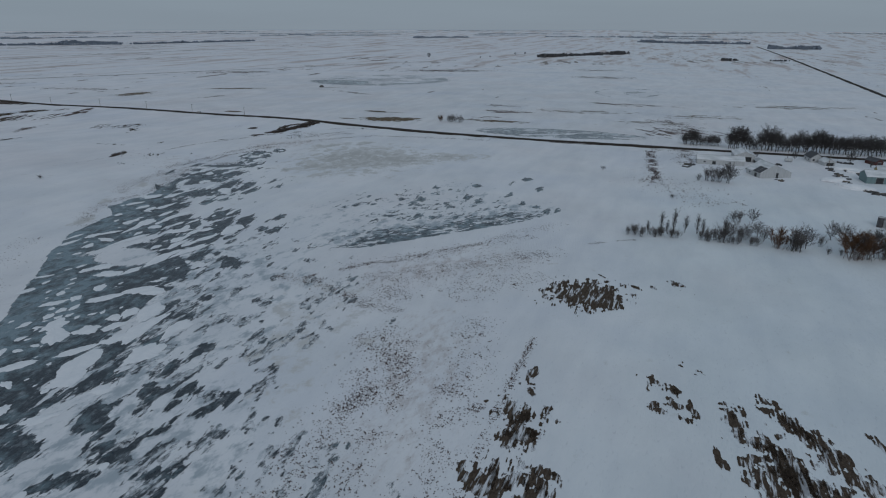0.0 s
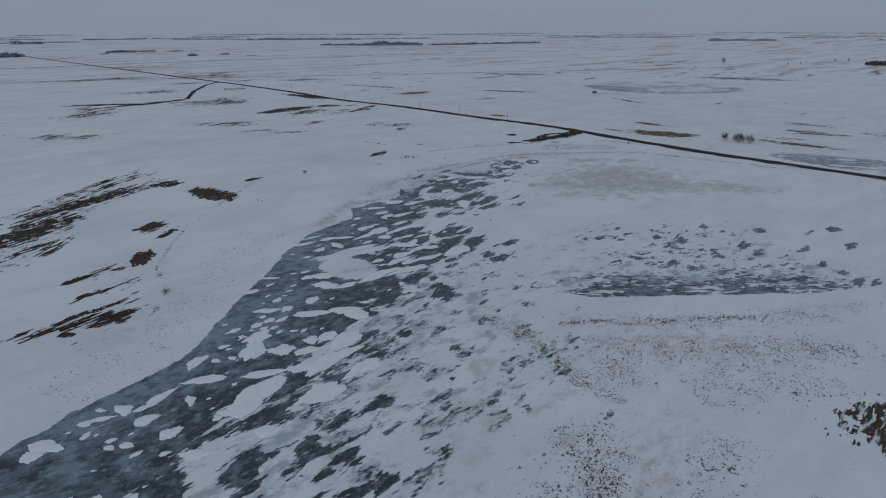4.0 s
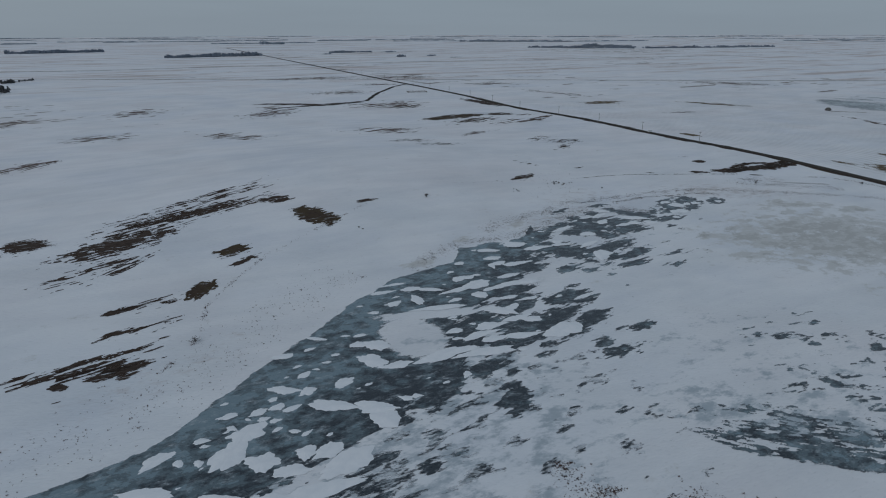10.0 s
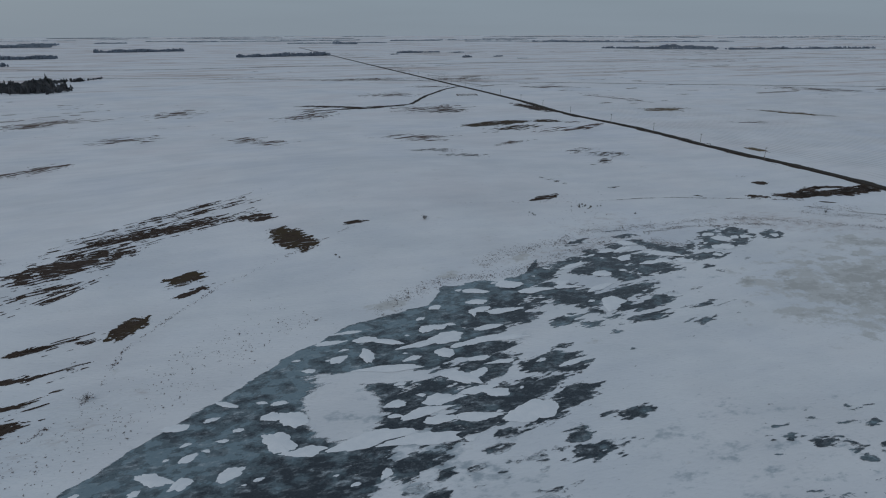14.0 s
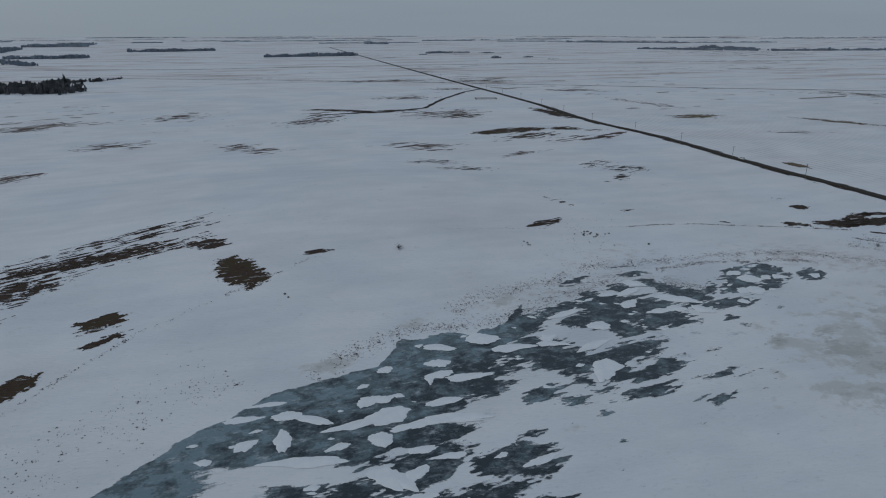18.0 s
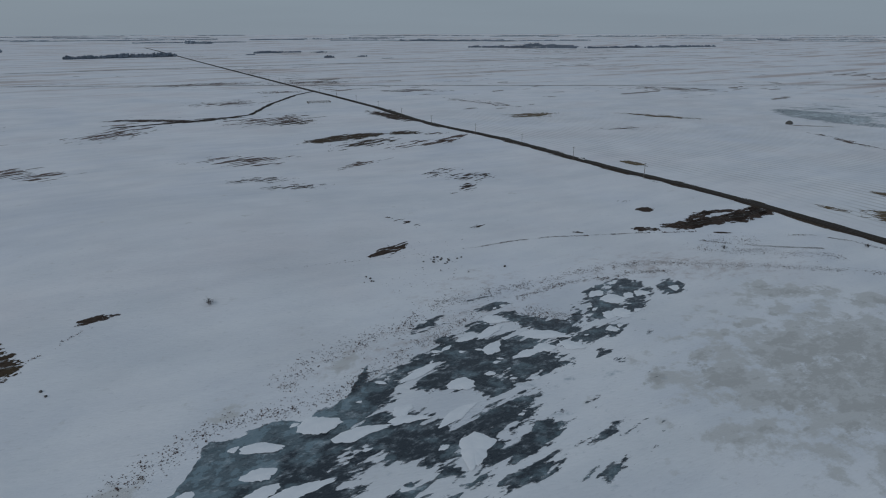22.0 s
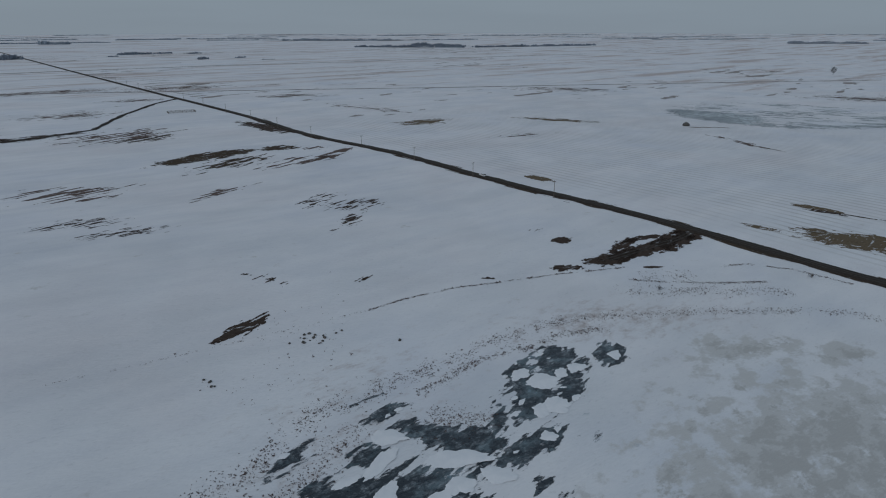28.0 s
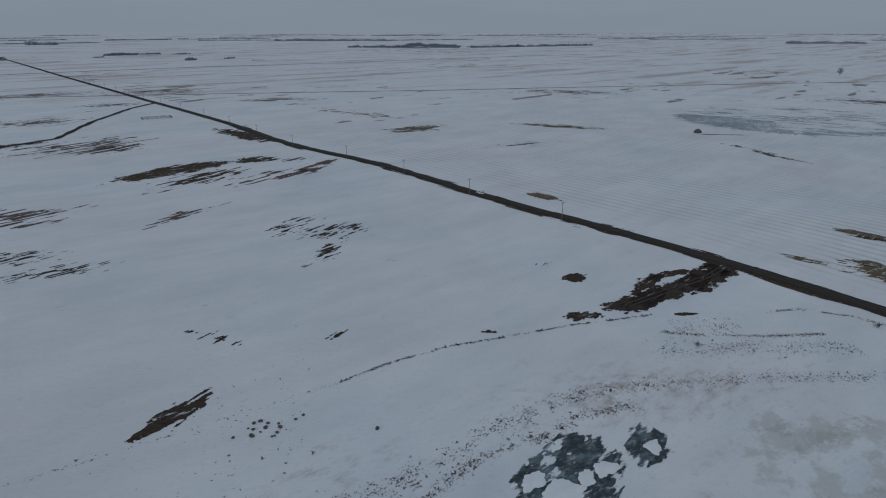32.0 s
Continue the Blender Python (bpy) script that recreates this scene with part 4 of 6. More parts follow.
SWEEP = 110.0   # the way the bare streaks run
HILL = "dark bare soil and grass on a windblown rise"
PLOUGH = "dark ploughed soil showing through ridged snow"
SPECK = "thin dark stubble streaks in drifted snow"
GRASS = "olive dry grass strip left bare in snow"
for k, (x, y, a, b, turn, fill, mat, label) in enumerate((
        (-324, 101, 21, 9, 110, 0.62, SOIL, HILL), (-350, 135, 30, 6, 104, 0.5, SOIL, HILL), (-364, 138, 27, 4.5, 108, 0.05, SOIL, SPECK), (-345, 118, 20, 8, 104, 0.15, SOIL, SPECK), (-304, 96, 9, 5, 100, 0.15, SOIL, SPECK), (-337, 64, 9, 7, 104, 0.75, SOIL, HILL),
        (-350.6, 172.5, 7.5, 4.2, 75, 0.6, SOIL, HILL), (-323.5, 183.5, 11.5, 6.4, 25, 0.95, GRASSY, HILL), (-299, 142, 6.8, 4.4, 112, 0.7, GRASSY, HILL),
        (-287, 144, 7, 2.2, 120, 0.45, SOIL, HILL), (-267.5, 125.5, 6.5, 3.6, 145, 0.75, GRASSY, HILL), (-266.3, 114.3, 12, 1.4, 111, 0.1, SOIL, SPECK), (-369.2, 133.3, 28, 2.2, 116, 0.1, SOIL, SPECK), (-374, 145, 18.6, 2, 111, 0.05, SOIL, SPECK), (-297.4, 100, 10, 2.4, 130, 0.3, SOIL, SPECK), (-261, 111, 9, 1.6, 109, -0.1, SOIL, SPECK), (-261, 100, 6, 1.8, 103, 0.5, SOIL, HILL),
        (-245, 104, 8.5, 2.2, 104, 0.5, SOIL, SPECK), (-234, 107, 4.2, 1.5, 115, 0.3, GRASSY, SPECK), (-228, 93, 10, 2.6, 104, 0.5, SOIL, SPECK), (-224, 85.5, 14, 2.6, 88, 0.4, SOIL, SPECK), (-218, 84, 2.4, 1.6, 60, 0.4, SOIL, HILL), (-221, 97, 8, 2.6, 106, 0.5, SOIL, HILL), (-215, 93, 8, 1.4, 109, 0.1, SOIL, SPECK),
        (-295, 80, 7, 2.4, 118, 0.15, SOIL, SPECK), (-288, 80, 5.5, 2.0, 122, 0.05, SOIL, SPECK),
        (-348, 317, 9, 2.4, 108, 0.6, SOIL, HILL), (-333, 212, 6, 1.7, 94, 0.5, SOIL, HILL), (-524, 44, 22, 8, 138, 0.2, SOIL, SPECK),
        (-752, -1, 26, 13, 140, 0.1, SOIL, SPECK), (-728, 249, 28, 15, 132, 0.1, SOIL, SPECK), (-615, 409, 30, 11, 99, 0.6, GRASSY, HILL), (-586, 416, 22, 10, 114, 0.15, GRASSY, SPECK), (-614, 464, 14, 8, 79, 0.35, GRASSY, HILL), (-598, 483, 9, 5, 77, 0.2, SOIL, SPECK), (-570, 483, 17, 5, 116, 0.1, SOIL, SPECK), (-511, 378, 17, 5, 115, -0.2, SOIL, SPECK),
        (-712, 500, 34, 8, 5, 0.7, SOIL, HILL), (-741, 390, 30, 22, 92, 0.1, SOIL, SPECK), (-715, 400, 16, 9, 92, 0.2, GRASSY, SPECK), (-562, 311, 24, 11, 66, 0.05, SOIL, SPECK), (-540, 316, 10, 4, 80, 0.25, SOIL, SPECK),
        (-455, 313, 13, 6, 89, 0.15, SOIL, SPECK), (-485, 303, 13, 8, 75, 0.0, SOIL, SPECK), (-462, 408, 12, 6, 115, 0.0, SOIL, SPECK), (-443, 418, 12, 8, 85, 0.0, SOIL, SPECK), (-420, 401, 18, 4, 129, -0.1, SOIL, SPECK),
        (-894, 388, 32, 18, 80, 0.0, SOIL, SPECK), (-343, 458, 5, 3.2, 68, 0.5, SOIL, HILL), (-323.5, 436, 6, 2.6, 60, 0.55, SOIL, HILL),
        (-646, 632, 25, 14, 80, 0.1, STRAW, GRASS), (-572, 738, 36, 7, 26, 0.25, STRAW, GRASS), (-535, 644, 22, 5, 70, -0.2, SOIL, SPECK), (-768, 646, 38, 8, 12, -0.1, SOIL, SPECK), (-788, 120, 22, 20, 110, -0.1, SOIL, SPECK),
        (-591, 188, 31, 13, 30, -0.2, SOIL, SPECK), (-632, 90, 20, 11, 100, 0.0, SOIL, SPECK), (-295, 540.5, 8.2, 2.2, 15, 0.35, STRAW, GRASS),
        (-256, 557, 22, 8.5, 28, 0.95, STRAW, GRASS), (-277.6, 555, 8.9, 2.6, 23, 0.3, STRAW, GRASS), (-284, 587, 12, 1.8, 12, 0.3, SOIL, GRASS), (-268, 592, 9, 1.4, 12, 0.3, SOIL, GRASS), (-775, 333, 32, 9, 98, 0.5, SOIL, HILL), (-793, 291, 36, 8, 60, 0.5, SOIL, HILL), (-288, 590, 12, 3, 11, 0.1, STRAW, GRASS), (-420, 534, 9, 4, -5, 0.1, STRAW, GRASS),
        (-397, 746, 22, 3.5, -25, 0.1, SOIL, SPECK), (-453, 801, 10, 2.5, 36, 0.2, STRAW, SPECK), (9, 590, 26, 26, -44, -0.1, THIN, SPECK),
        (-160, 590, 30, 6, 5, 0.1, STRAW, GRASS), (-560, 450, 18, 8, 95, 0.0, SOIL, SPECK), (-1130, 560, 50, 24, 80, 0.0, SOIL, SPECK),
        (-1000, 470, 22, 12, 80, 0.1, SOIL, SPECK), (-930, 640, 26, 12, 70, 0.1, SOIL, SPECK), (-1180, 410, 60, 20, 85, 0.1, SOIL, SPECK),
        (-420, 1180, 70, 26, 20, 0.0, SOIL, SPECK), (-90, 690, 50, 12, 10, -0.45, STRAW, SPECK), (30, 700, 30, 14, 20, -0.3, STRAW, SPECK),
        (130, 820, 60, 14, 10, -0.35, STRAW, SPECK), (-760, 980, 50, 20, 40, 0.0, SOIL, SPECK), (-15, 640, 30, 9, 10, -0.3, STRAW, SPECK),
        (-166, 651, 16, 8, 20, 0.0, SOIL, SPECK), (-177, 694, 17, 6, 10, 0.0, SOIL, SPECK), (-177, 607, 14, 4, 10, 0.0, SOIL, SPECK), (-63, 771, 21, 8, 172, 0.0, SOIL, SPECK), (-23, 778, 20, 5, 174, 0.0, SOIL, SPECK), (-120, 1158, 40, 16, 20, -0.1, SOIL, SPECK), (-154, 1332, 35, 14, 20, -0.1, SOIL, SPECK),
        (-376, 338, 7, 2.0, 30, -0.1, SOIL, SPECK), (-358.7, 366, 4, 1.0, 110, 0.0, SOIL, SPECK),
        (-357, 460, 3.5, 2, 80, 0.0, SOIL, SPECK), (-334.4, 405.7, 3, 1.2, 60, 0.2, SOIL, HILL))):
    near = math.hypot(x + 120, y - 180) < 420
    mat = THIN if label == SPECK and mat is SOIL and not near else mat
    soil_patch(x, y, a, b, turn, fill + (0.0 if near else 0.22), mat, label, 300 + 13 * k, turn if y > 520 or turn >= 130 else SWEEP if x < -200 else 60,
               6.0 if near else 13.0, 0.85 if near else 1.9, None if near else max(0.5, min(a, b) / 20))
# ploughed field south-east of the lake: snow lies in the furrows
for k, (x, y, a, b, turn, fill) in enumerate((
        (-21.5, 207.5, 11, 10, 25, 1.3), (9.3, 227.6, 7.2, 2.3, 126, 0.5), (1.2, 221, 4.4, 1.3, 116, 0.35), (-35, 132, 2.6, 1.2, 31, 0.4), (-28, 149, 2.8, 1.5, 98, 0.45), (-26.3, 139.3, 2.7, 0.9, 114, 0.4), (-6, 221, 5, 1.2, -44, 0.2), (-28, 242, 2.0, 1.2, 62, 0.2), (-18, 227, 3.5, 0.8, -48, 0.2), (-24, 120, 5, 5, -16, 0.5), (-28, 102, 6, 5, -60, 0.85),
        (-18, 109, 5, 2, -13, 0.45), (-17, 102, 4, 3.5, -14, 0.7), (-26, 128, 4, 2, -61, 0.3), (-28, 144, 6, 2.0, -70, 0.3), (33, 149, 8.5, 3.0, -58, 0.7), (38, 143, 8, 3, -60, 0.6), (24, 139, 8, 2.2, -66, 0.7), (44, 133, 10, 4, -60, 0.75), (24, 149, 4, 1.3, -66, 0.4),
        (8, 154, 3.6, 1.8, -65, 0.4), (5, 142, 3.2, 2.4, -50, 0.4), (11, 140, 3, 1.2, -50, 0.3), (18, 127, 4.5, 1.8, -66, 0.35), (24, 121, 3, 1.5, -57, 0.4), (34, 124, 9, 4.5, -54, 0.55), (53, 144, 5, 1.5, -60, 0.4), (42, 118, 10, 4, -50, 0.4), (14, 163, 7, 1.0, -43, 0.0), (22, 149, 3, 1, -54, 0.3),
        (-24, 84, 12, 8, 85, 0.6), (-30, 130, 4, 12, 5, 0.12), (12, 168, 10, 2, -45, -0.3), (34, 122, 15, 10, -52, 0.32), (30, 134, 16, 6, -60, 0.28), (-25, 124, 7, 14, 0, 0.22), (8, 148, 14, 4, -55, 0.12), (-22, 106, 9, 6, 0, 0.3))):
    soil_patch(x, y, a, b, turn, fill + 0.28, PLOUGHED, PLOUGH, 900 + 7 * k, 97, 5.0, 0.9, 0.2)
# the field entrance off the gravel road
for x, y, a, b, turn, fill in ((-314.7, 479, 22, 3.4, 83, 0.9), (-317.8, 459, 9.5, 4.0, 81, 0.9), (-312.4, 495, 10.2, 4.6, 98, 0.9), (-323.5, 476, 7.5, 2.0, 92, 0.5), (-322.5, 487, 9.5, 1.9, 70, 0.5), (-302.6, 464, 4.5, 0.9, 53, 0.4), (-313, 508, 5.4, 5, 107, 0.9)):
    soil_patch(x, y, a, b, turn, fill + 0.5, SOIL, "muddy field entrance with wheel tracks", int(x + y + 900), 95, 6, 2.2, 0.3)


# ---- roads ----
def road_edge(x, y):
    d = np.abs(y - np.interp(x, [q[0] for q in ROAD[::-1]], [q[1] for q in ROAD[::-1]]))
    nz = 0.6 * streaks(x, y, 61, 14, 1.5, 0, 4) + 0.4 * fbm(x / 22, y / 4, 67, 3)
    return 0.3 - (d - 3.5) * 0.24 + (nz - 0.5) * 2.8


tagged(cut_sheet("road_verge", -760, 503, 40, 532, 0.45, road_edge, 0.07, VERGE), "dirty roadside grass along the gravel road", "verge", kind="structure")


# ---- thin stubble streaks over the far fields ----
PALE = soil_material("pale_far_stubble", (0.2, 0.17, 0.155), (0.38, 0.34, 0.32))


def far_streaks(seed, lane, keep, short):
    def field(x, y):
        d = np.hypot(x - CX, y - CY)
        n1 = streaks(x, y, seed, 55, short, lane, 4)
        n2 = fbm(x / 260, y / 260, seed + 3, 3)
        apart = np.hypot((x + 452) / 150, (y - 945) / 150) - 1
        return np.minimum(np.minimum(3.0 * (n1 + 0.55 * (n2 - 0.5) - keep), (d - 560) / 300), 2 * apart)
    return field


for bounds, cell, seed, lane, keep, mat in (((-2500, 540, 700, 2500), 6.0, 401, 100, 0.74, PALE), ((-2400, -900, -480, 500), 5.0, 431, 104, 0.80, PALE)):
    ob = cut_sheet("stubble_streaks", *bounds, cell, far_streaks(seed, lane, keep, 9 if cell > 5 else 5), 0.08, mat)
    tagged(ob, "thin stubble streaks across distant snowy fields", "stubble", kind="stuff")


# ---- drifts lying on the ice ----
def snow_drift(x, y, a, b, turn, seed):
    rnd = random.Random(seed)
    n, rings = 88, (1.0, 0.9, 0.62, 0.3)
    lift = min(0.35, 0.06 * b + 0.06)
    pull, bow = rnd.uniform(0.1, 0.5) * rnd.choice((-1, 1)), rnd.uniform(-0.35, 0.2)
    verts, faces = [], []
    for r in rings:
        for k in range(n):
            t = 2 * math.pi * k / n
            c = Vector((math.cos(t), math.sin(t), 0.0))
            w = 1.0 + 0.34 * noise.noise(c * 1.3 + Vector((seed, 0, 0))) + 0.2 * noise.noise(c * 3.1 + Vector((0, seed, 0))) + 0.08 * noise.noise(c * 7 + Vector((0, 0, seed))) + 0.03 * noise.noise(c * 14 + Vector((seed, 0, 0)))
            u, v = 1.16 * a * w * r * (math.cos(t) + 0.07 * math.cos(3 * t)), 1.16 * b * w * r * (math.sin(t) * (1 - pull * math.cos(t)) + bow * math.cos(t) ** 2)
            verts.append((u, v, lift * (1 - r ** 2.2)))
    verts.append((0, 0.15 * b * bow, lift))
    for k in range(n):
        for i in range(3):
            p, q = i * n + k, i * n + (k + 1) % n
            faces.append((p, q, q + n, p + n))
        faces.append((3 * n + k, 3 * n + (k + 1) % n, 4 * n))
    ob = new("snow_drift", mesh_from("snow_drift", verts, faces, DRIFT, True))
    ob.matrix_world = Matrix.Translation(spot(x, y, 0.052)) @ Matrix.Rotation(radians(turn), 4, "Z")
    size = "broad flat" if a > 8 else "rounded" if a > 4 else "small"
    return tagged(ob, size + " white snow drift on dark lake ice", "snow drift", "snow drifts on the lake ice")


FLOES_NORTH = ((-278.9, 369.6, 4.1, 3.3, 65), (-268.5, 364, 3.6, 3.1, 93), (-284.4, 367.2, 3.2, 1.9, 107), (-277.8, 377.4, 2.4, 1.6, 123), (-277.4, 382.7, 2.6, 2.2, 94), (-269.8, 359.4, 2.7, 1.9, 123), (-274.8, 398, 2.3, 1.6, 112),
         (-285, 323, 4, 2.6, 47), (-278.2, 316, 5.9, 1.7, 112), (-269.5, 311.4, 3.4, 2.4, 118), (-269.7, 329.7, 8.3, 2.9, 58), (-262.7, 324.8, 3.3, 2.2, 78), (-260.1, 333.6, 3.5, 2.4, 25), (-262.2, 317.6, 5, 1.4, 89),
         (-275.5, 299, 1.9, 0.7, 108), (-267.8, 285.3, 5.5, 1.5, 105), (-258, 292.3, 4, 2.6, 75), (-277.8, 307, 3.3, 1.1, 86), (-261.6, 352.5, 1.9, 1.7, 80))
FLOES_MID = ((-258.2, 239.3, 4.5, 1.8, 63), (-249.8, 236.6, 3, 2, 68), (-243.9, 235.5, 3.3, 1.8, 96), (-242.8, 232.6, 2.6, 1.2, 166), (-240.9, 242.7, 5.7, 1.8, 86), (-231.7, 233.8, 4.2, 1.5, 92), (-237.5, 215, 3.1, 1.9, 113),
         (-236.8, 218.5, 2.4, 1.6, 90), (-250.4, 221.9, 2.2, 1.5, 111), (-229.8, 217.6, 5.8, 3.2, 104), (-228.4, 209.6, 6.2, 1.4, 95), (-224.2, 221.6, 3.9, 1.1, 103), (-236.9, 194.1, 3.2, 1.9, 84), (-234.2, 198.9, 5.6, 1.3, 58),
         (-228.3, 192.8, 4.1, 1.7, 177), (-221.4, 204.4, 2.6, 1.1, 103), (-204.2, 248.4, 4.1, 1, 104), (-255, 273.8, 2.4, 1.8, 107), (-251.4, 273, 4.9, 1.6, 72))
FLOES_MID2 = ((-234.2, 281.3, 5.8, 3.5, 142), (-247.1, 285.3, 5.5, 1.5, 106), (-260, 253.5, 4.3, 3.3, 72), (-252.3, 260.9, 6.6, 2.1, 82), (-214.9, 223.1, 3.1, 1.2, 89), (-228.3, 184.6, 2.4, 1.5, 118), (-242.8, 189.9, 4.5, 0.9, 88),
         (-221.6, 214.7, 2.8, 2.4, 38), (-211.2, 228.3, 3.6, 1, 86), (-223.9, 225.5, 2.9, 0.9, 103))
FLOES_WEST = ((-195.6, 163.9, 4.3, 2.8, 31), (-188.1, 152.7, 2.9, 1.7, 118), (-188.1, 142.9, 2, 1.5, 115), (-191.6, 136.8, 3.7, 1.6, 53), (-178.6, 147.1, 5.4, 2.2, 57), (-172.5, 156.8, 4.8, 2.3, 56), (-184.2, 129.1, 2.1, 1.2, 108),
         (-185.7, 121.9, 2.1, 1, 91), (-180.6, 129.8, 1.3, 0.8, 89), (-182.1, 137.3, 2.2, 1, 102), (-206.4, 163.4, 2.3, 1.7, 81), (-203.9, 168.1, 3.4, 2.8, 41), (-215.5, 153.1, 2.6, 1, 49), (-209.5, 140.8, 2.9, 1.4, 86),
         (-211.6, 166.1, 1.8, 0.9, 83))
FLOES_WEST2 = ((-238.1, 184.6, 4, 1.2, 87), (-200.9, 193.7, 2.6, 1.4, 95), (-199.2, 205.8, 4.1, 2.3, 81), (-195.6, 200.7, 5.5, 1.6, 94), (-191.1, 202.4, 4, 1.6, 84), (-207.4, 219.4, 3.5, 1.6, 115), (-200.1, 217.4, 4.1, 1.7, 91),
         (-188.9, 212.5, 5.5, 1.6, 78), (-190, 168.6, 4, 1.6, 86), (-196.7, 144.5, 1.9, 1.1, 122), (-207.9, 214.5, 5.2, 2.6, 44), (-218.5, 197.1, 7.4, 1.7, 77), (-197.3, 220.2, 3.2, 1.8, 71), (-224.4, 234.1, 8.6, 2, 80),
         (-189.5, 184.5, 8.1, 2.4, 95), (-185.3, 195.1, 8.7, 1.9, 82), (-186.1, 224.7, 6.7, 3.5, 94))
FLOES_SOUTH = ((-184.3, 133.9, 1.6, 1.3, 100), (-176.8, 125.4, 4, 2.8, 106), (-171.3, 120.9, 5.9, 2.8, 141), (-164.2, 126, 3.2, 2.7, 64), (-163.6, 135.8, 2, 2, 46), (-161.4, 140.2, 3.3, 2.1, 115), (-158.5, 131.7, 3.3, 1.8, 69),
         (-175.7, 104.9, 3.6, 1.7, 113), (-165.1, 101.8, 5.2, 1.8, 63), (-170.2, 113.5, 1.2, 0.8, 12), (-155.8, 115.8, 5.1, 1.6, 64), (-148.7, 109.1, 7.4, 3.5, 107), (-149.4, 133.2, 8.8, 2.7, 95), (-167.1, 157.3, 3.5, 3.1, 9),
         (-155.7, 143.3, 5.8, 3.3, 107))
FLOES_SOUTH2 = ((-151.1, 125.8, 3.9, 1.9, 78), (-136.6, 120.8, 6, 3.8, 87), (-165, 75.6, 3.1, 0.8, 66), (-144.6, 102.7, 4.3, 2.7, 72), (-172.2, 109.3, 1.3, 0.9, 23), (-139.2, 136.7, 5.8, 2.4, 95), (-162.7, 84.7, 2.4, 0.9, 88),
         (-168.9, 77.2, 1.3, 0.7, 36))
FLOES_FAR_SOUTH = ((-166, 81.4, 2.7, 1.6, 16), (-164.5, 89.6, 4.2, 1.5, 112), (-156.9, 83.7, 2.8, 1.9, 88), (-147.5, 85.6, 2.5, 2, 93), (-157.6, 95.2, 2.1, 1.1, 161), (-165.4, 72.4, 1.9, 1.1, 68), (-162.4, 62.8, 4, 2, 38),
         (-151.6, 73.4, 1.3, 0.8, 19), (-132.6, 101.8, 2.2, 2, 29), (-135.4, 86.9, 3.7, 1.6, 55), (-129.7, 69.4, 2.6, 1.2, 150), (-160.3, 59.9, 2, 2, 87), (-149.8, 76.5, 1.5, 1.1, 34))
FLOES = FLOES_NORTH + FLOES_MID + FLOES_MID2 + FLOES_WEST + FLOES_WEST2 + FLOES_SOUTH + FLOES_SOUTH2 + FLOES_FAR_SOUTH
for k, row in enumerate(FLOES):
    snow_drift(*row, 40 + k)
rnd = random.Random(7)
placed = 0
while placed < 110:
    y = rnd.uniform(55, 385)
    xs, xi = float(np.interp(y, SHORE_Y, SHORE_X)), float(np.interp(y, INNER_Y, INNER_X))
    u = rnd.uniform(0.06, 1.0)
    x = xs + u * (xi - xs)
    a = rnd.uniform(0.5, 1.7)
    if any(math.hypot(x - f[0], y - f[1]) < 0.8 * f[2] + a for f in FLOES) or float(lake_ice(np.array([x]), np.array([y]))[0]) < 0:
        continue
    snow_drift(x, y, a, a * rnd.uniform(0.4, 0.7), rnd.gauss(88, 20), 500 + placed)
    placed += 1


# ---- reeds and grass tufts ----
def tufts(name, pts, half, count, label, seed, size=0.29, mat=REED, clump=True):
    rnd = random.Random(seed)
    verts, faces = [], []
    lens = [math.hypot(b[0] - a[0], b[1] - a[1]) for a, b in zip(pts, pts[1:])]
    total = sum(lens)
    tries = 0
    made = 0
    while made < count and tries < count * 8:
        tries += 1
        d = rnd.uniform(0, total)
        k = 0
        while k < len(lens) - 1 and d > lens[k]:
            d -= lens[k]
            k += 1
        (ax, ay), (bx, by) = pts[k], pts[k + 1]
        f, s = d / lens[k], rnd.gauss(0, 0.5) * half
        x = ax + (bx - ax) * f - (by - ay) / lens[k] * s
        y = ay + (by - ay) * f + (bx - ax) / lens[k] * s
        if clump and noise.noise(Vector((x / 7, y / 7, seed))) + 0.5 * noise.noise(Vector((x / 2.2, y / 2.2, seed))) < rnd.uniform(-0.5, 0.25):
            continue
        made += 1
        g = spot(x, y, 0.01)
        r = size * rnd.lognormvariate(-0.1, 0.4)
        for _ in range(5):
            t, e = rnd.uniform(0, 6.283), rnd.uniform(0.1, 0.7)
            ox, oy = rnd.uniform(-0.3, 0.3) * r, rnd.uniform(-0.3, 0.3) * r
            c, q = math.cos(t), math.sin(t)
            w, ln = 0.22 * r, r * rnd.uniform(0.6, 1.1)
            i = len(verts)
            verts += [(g.x + ox - q * w, g.y + oy + c * w, g.z), (g.x + ox + q * w, g.y + oy - c * w, g.z),
                      (g.x + ox + c * ln * math.cos(e), g.y + oy + q * ln * math.cos(e), g.z + ln * math.sin(e))]
            faces.append((i, i + 1, i + 2))
    ob = new(name, mesh_from(name, verts, faces, mat))
    return tagged(ob, label, "reeds", kind="stuff")


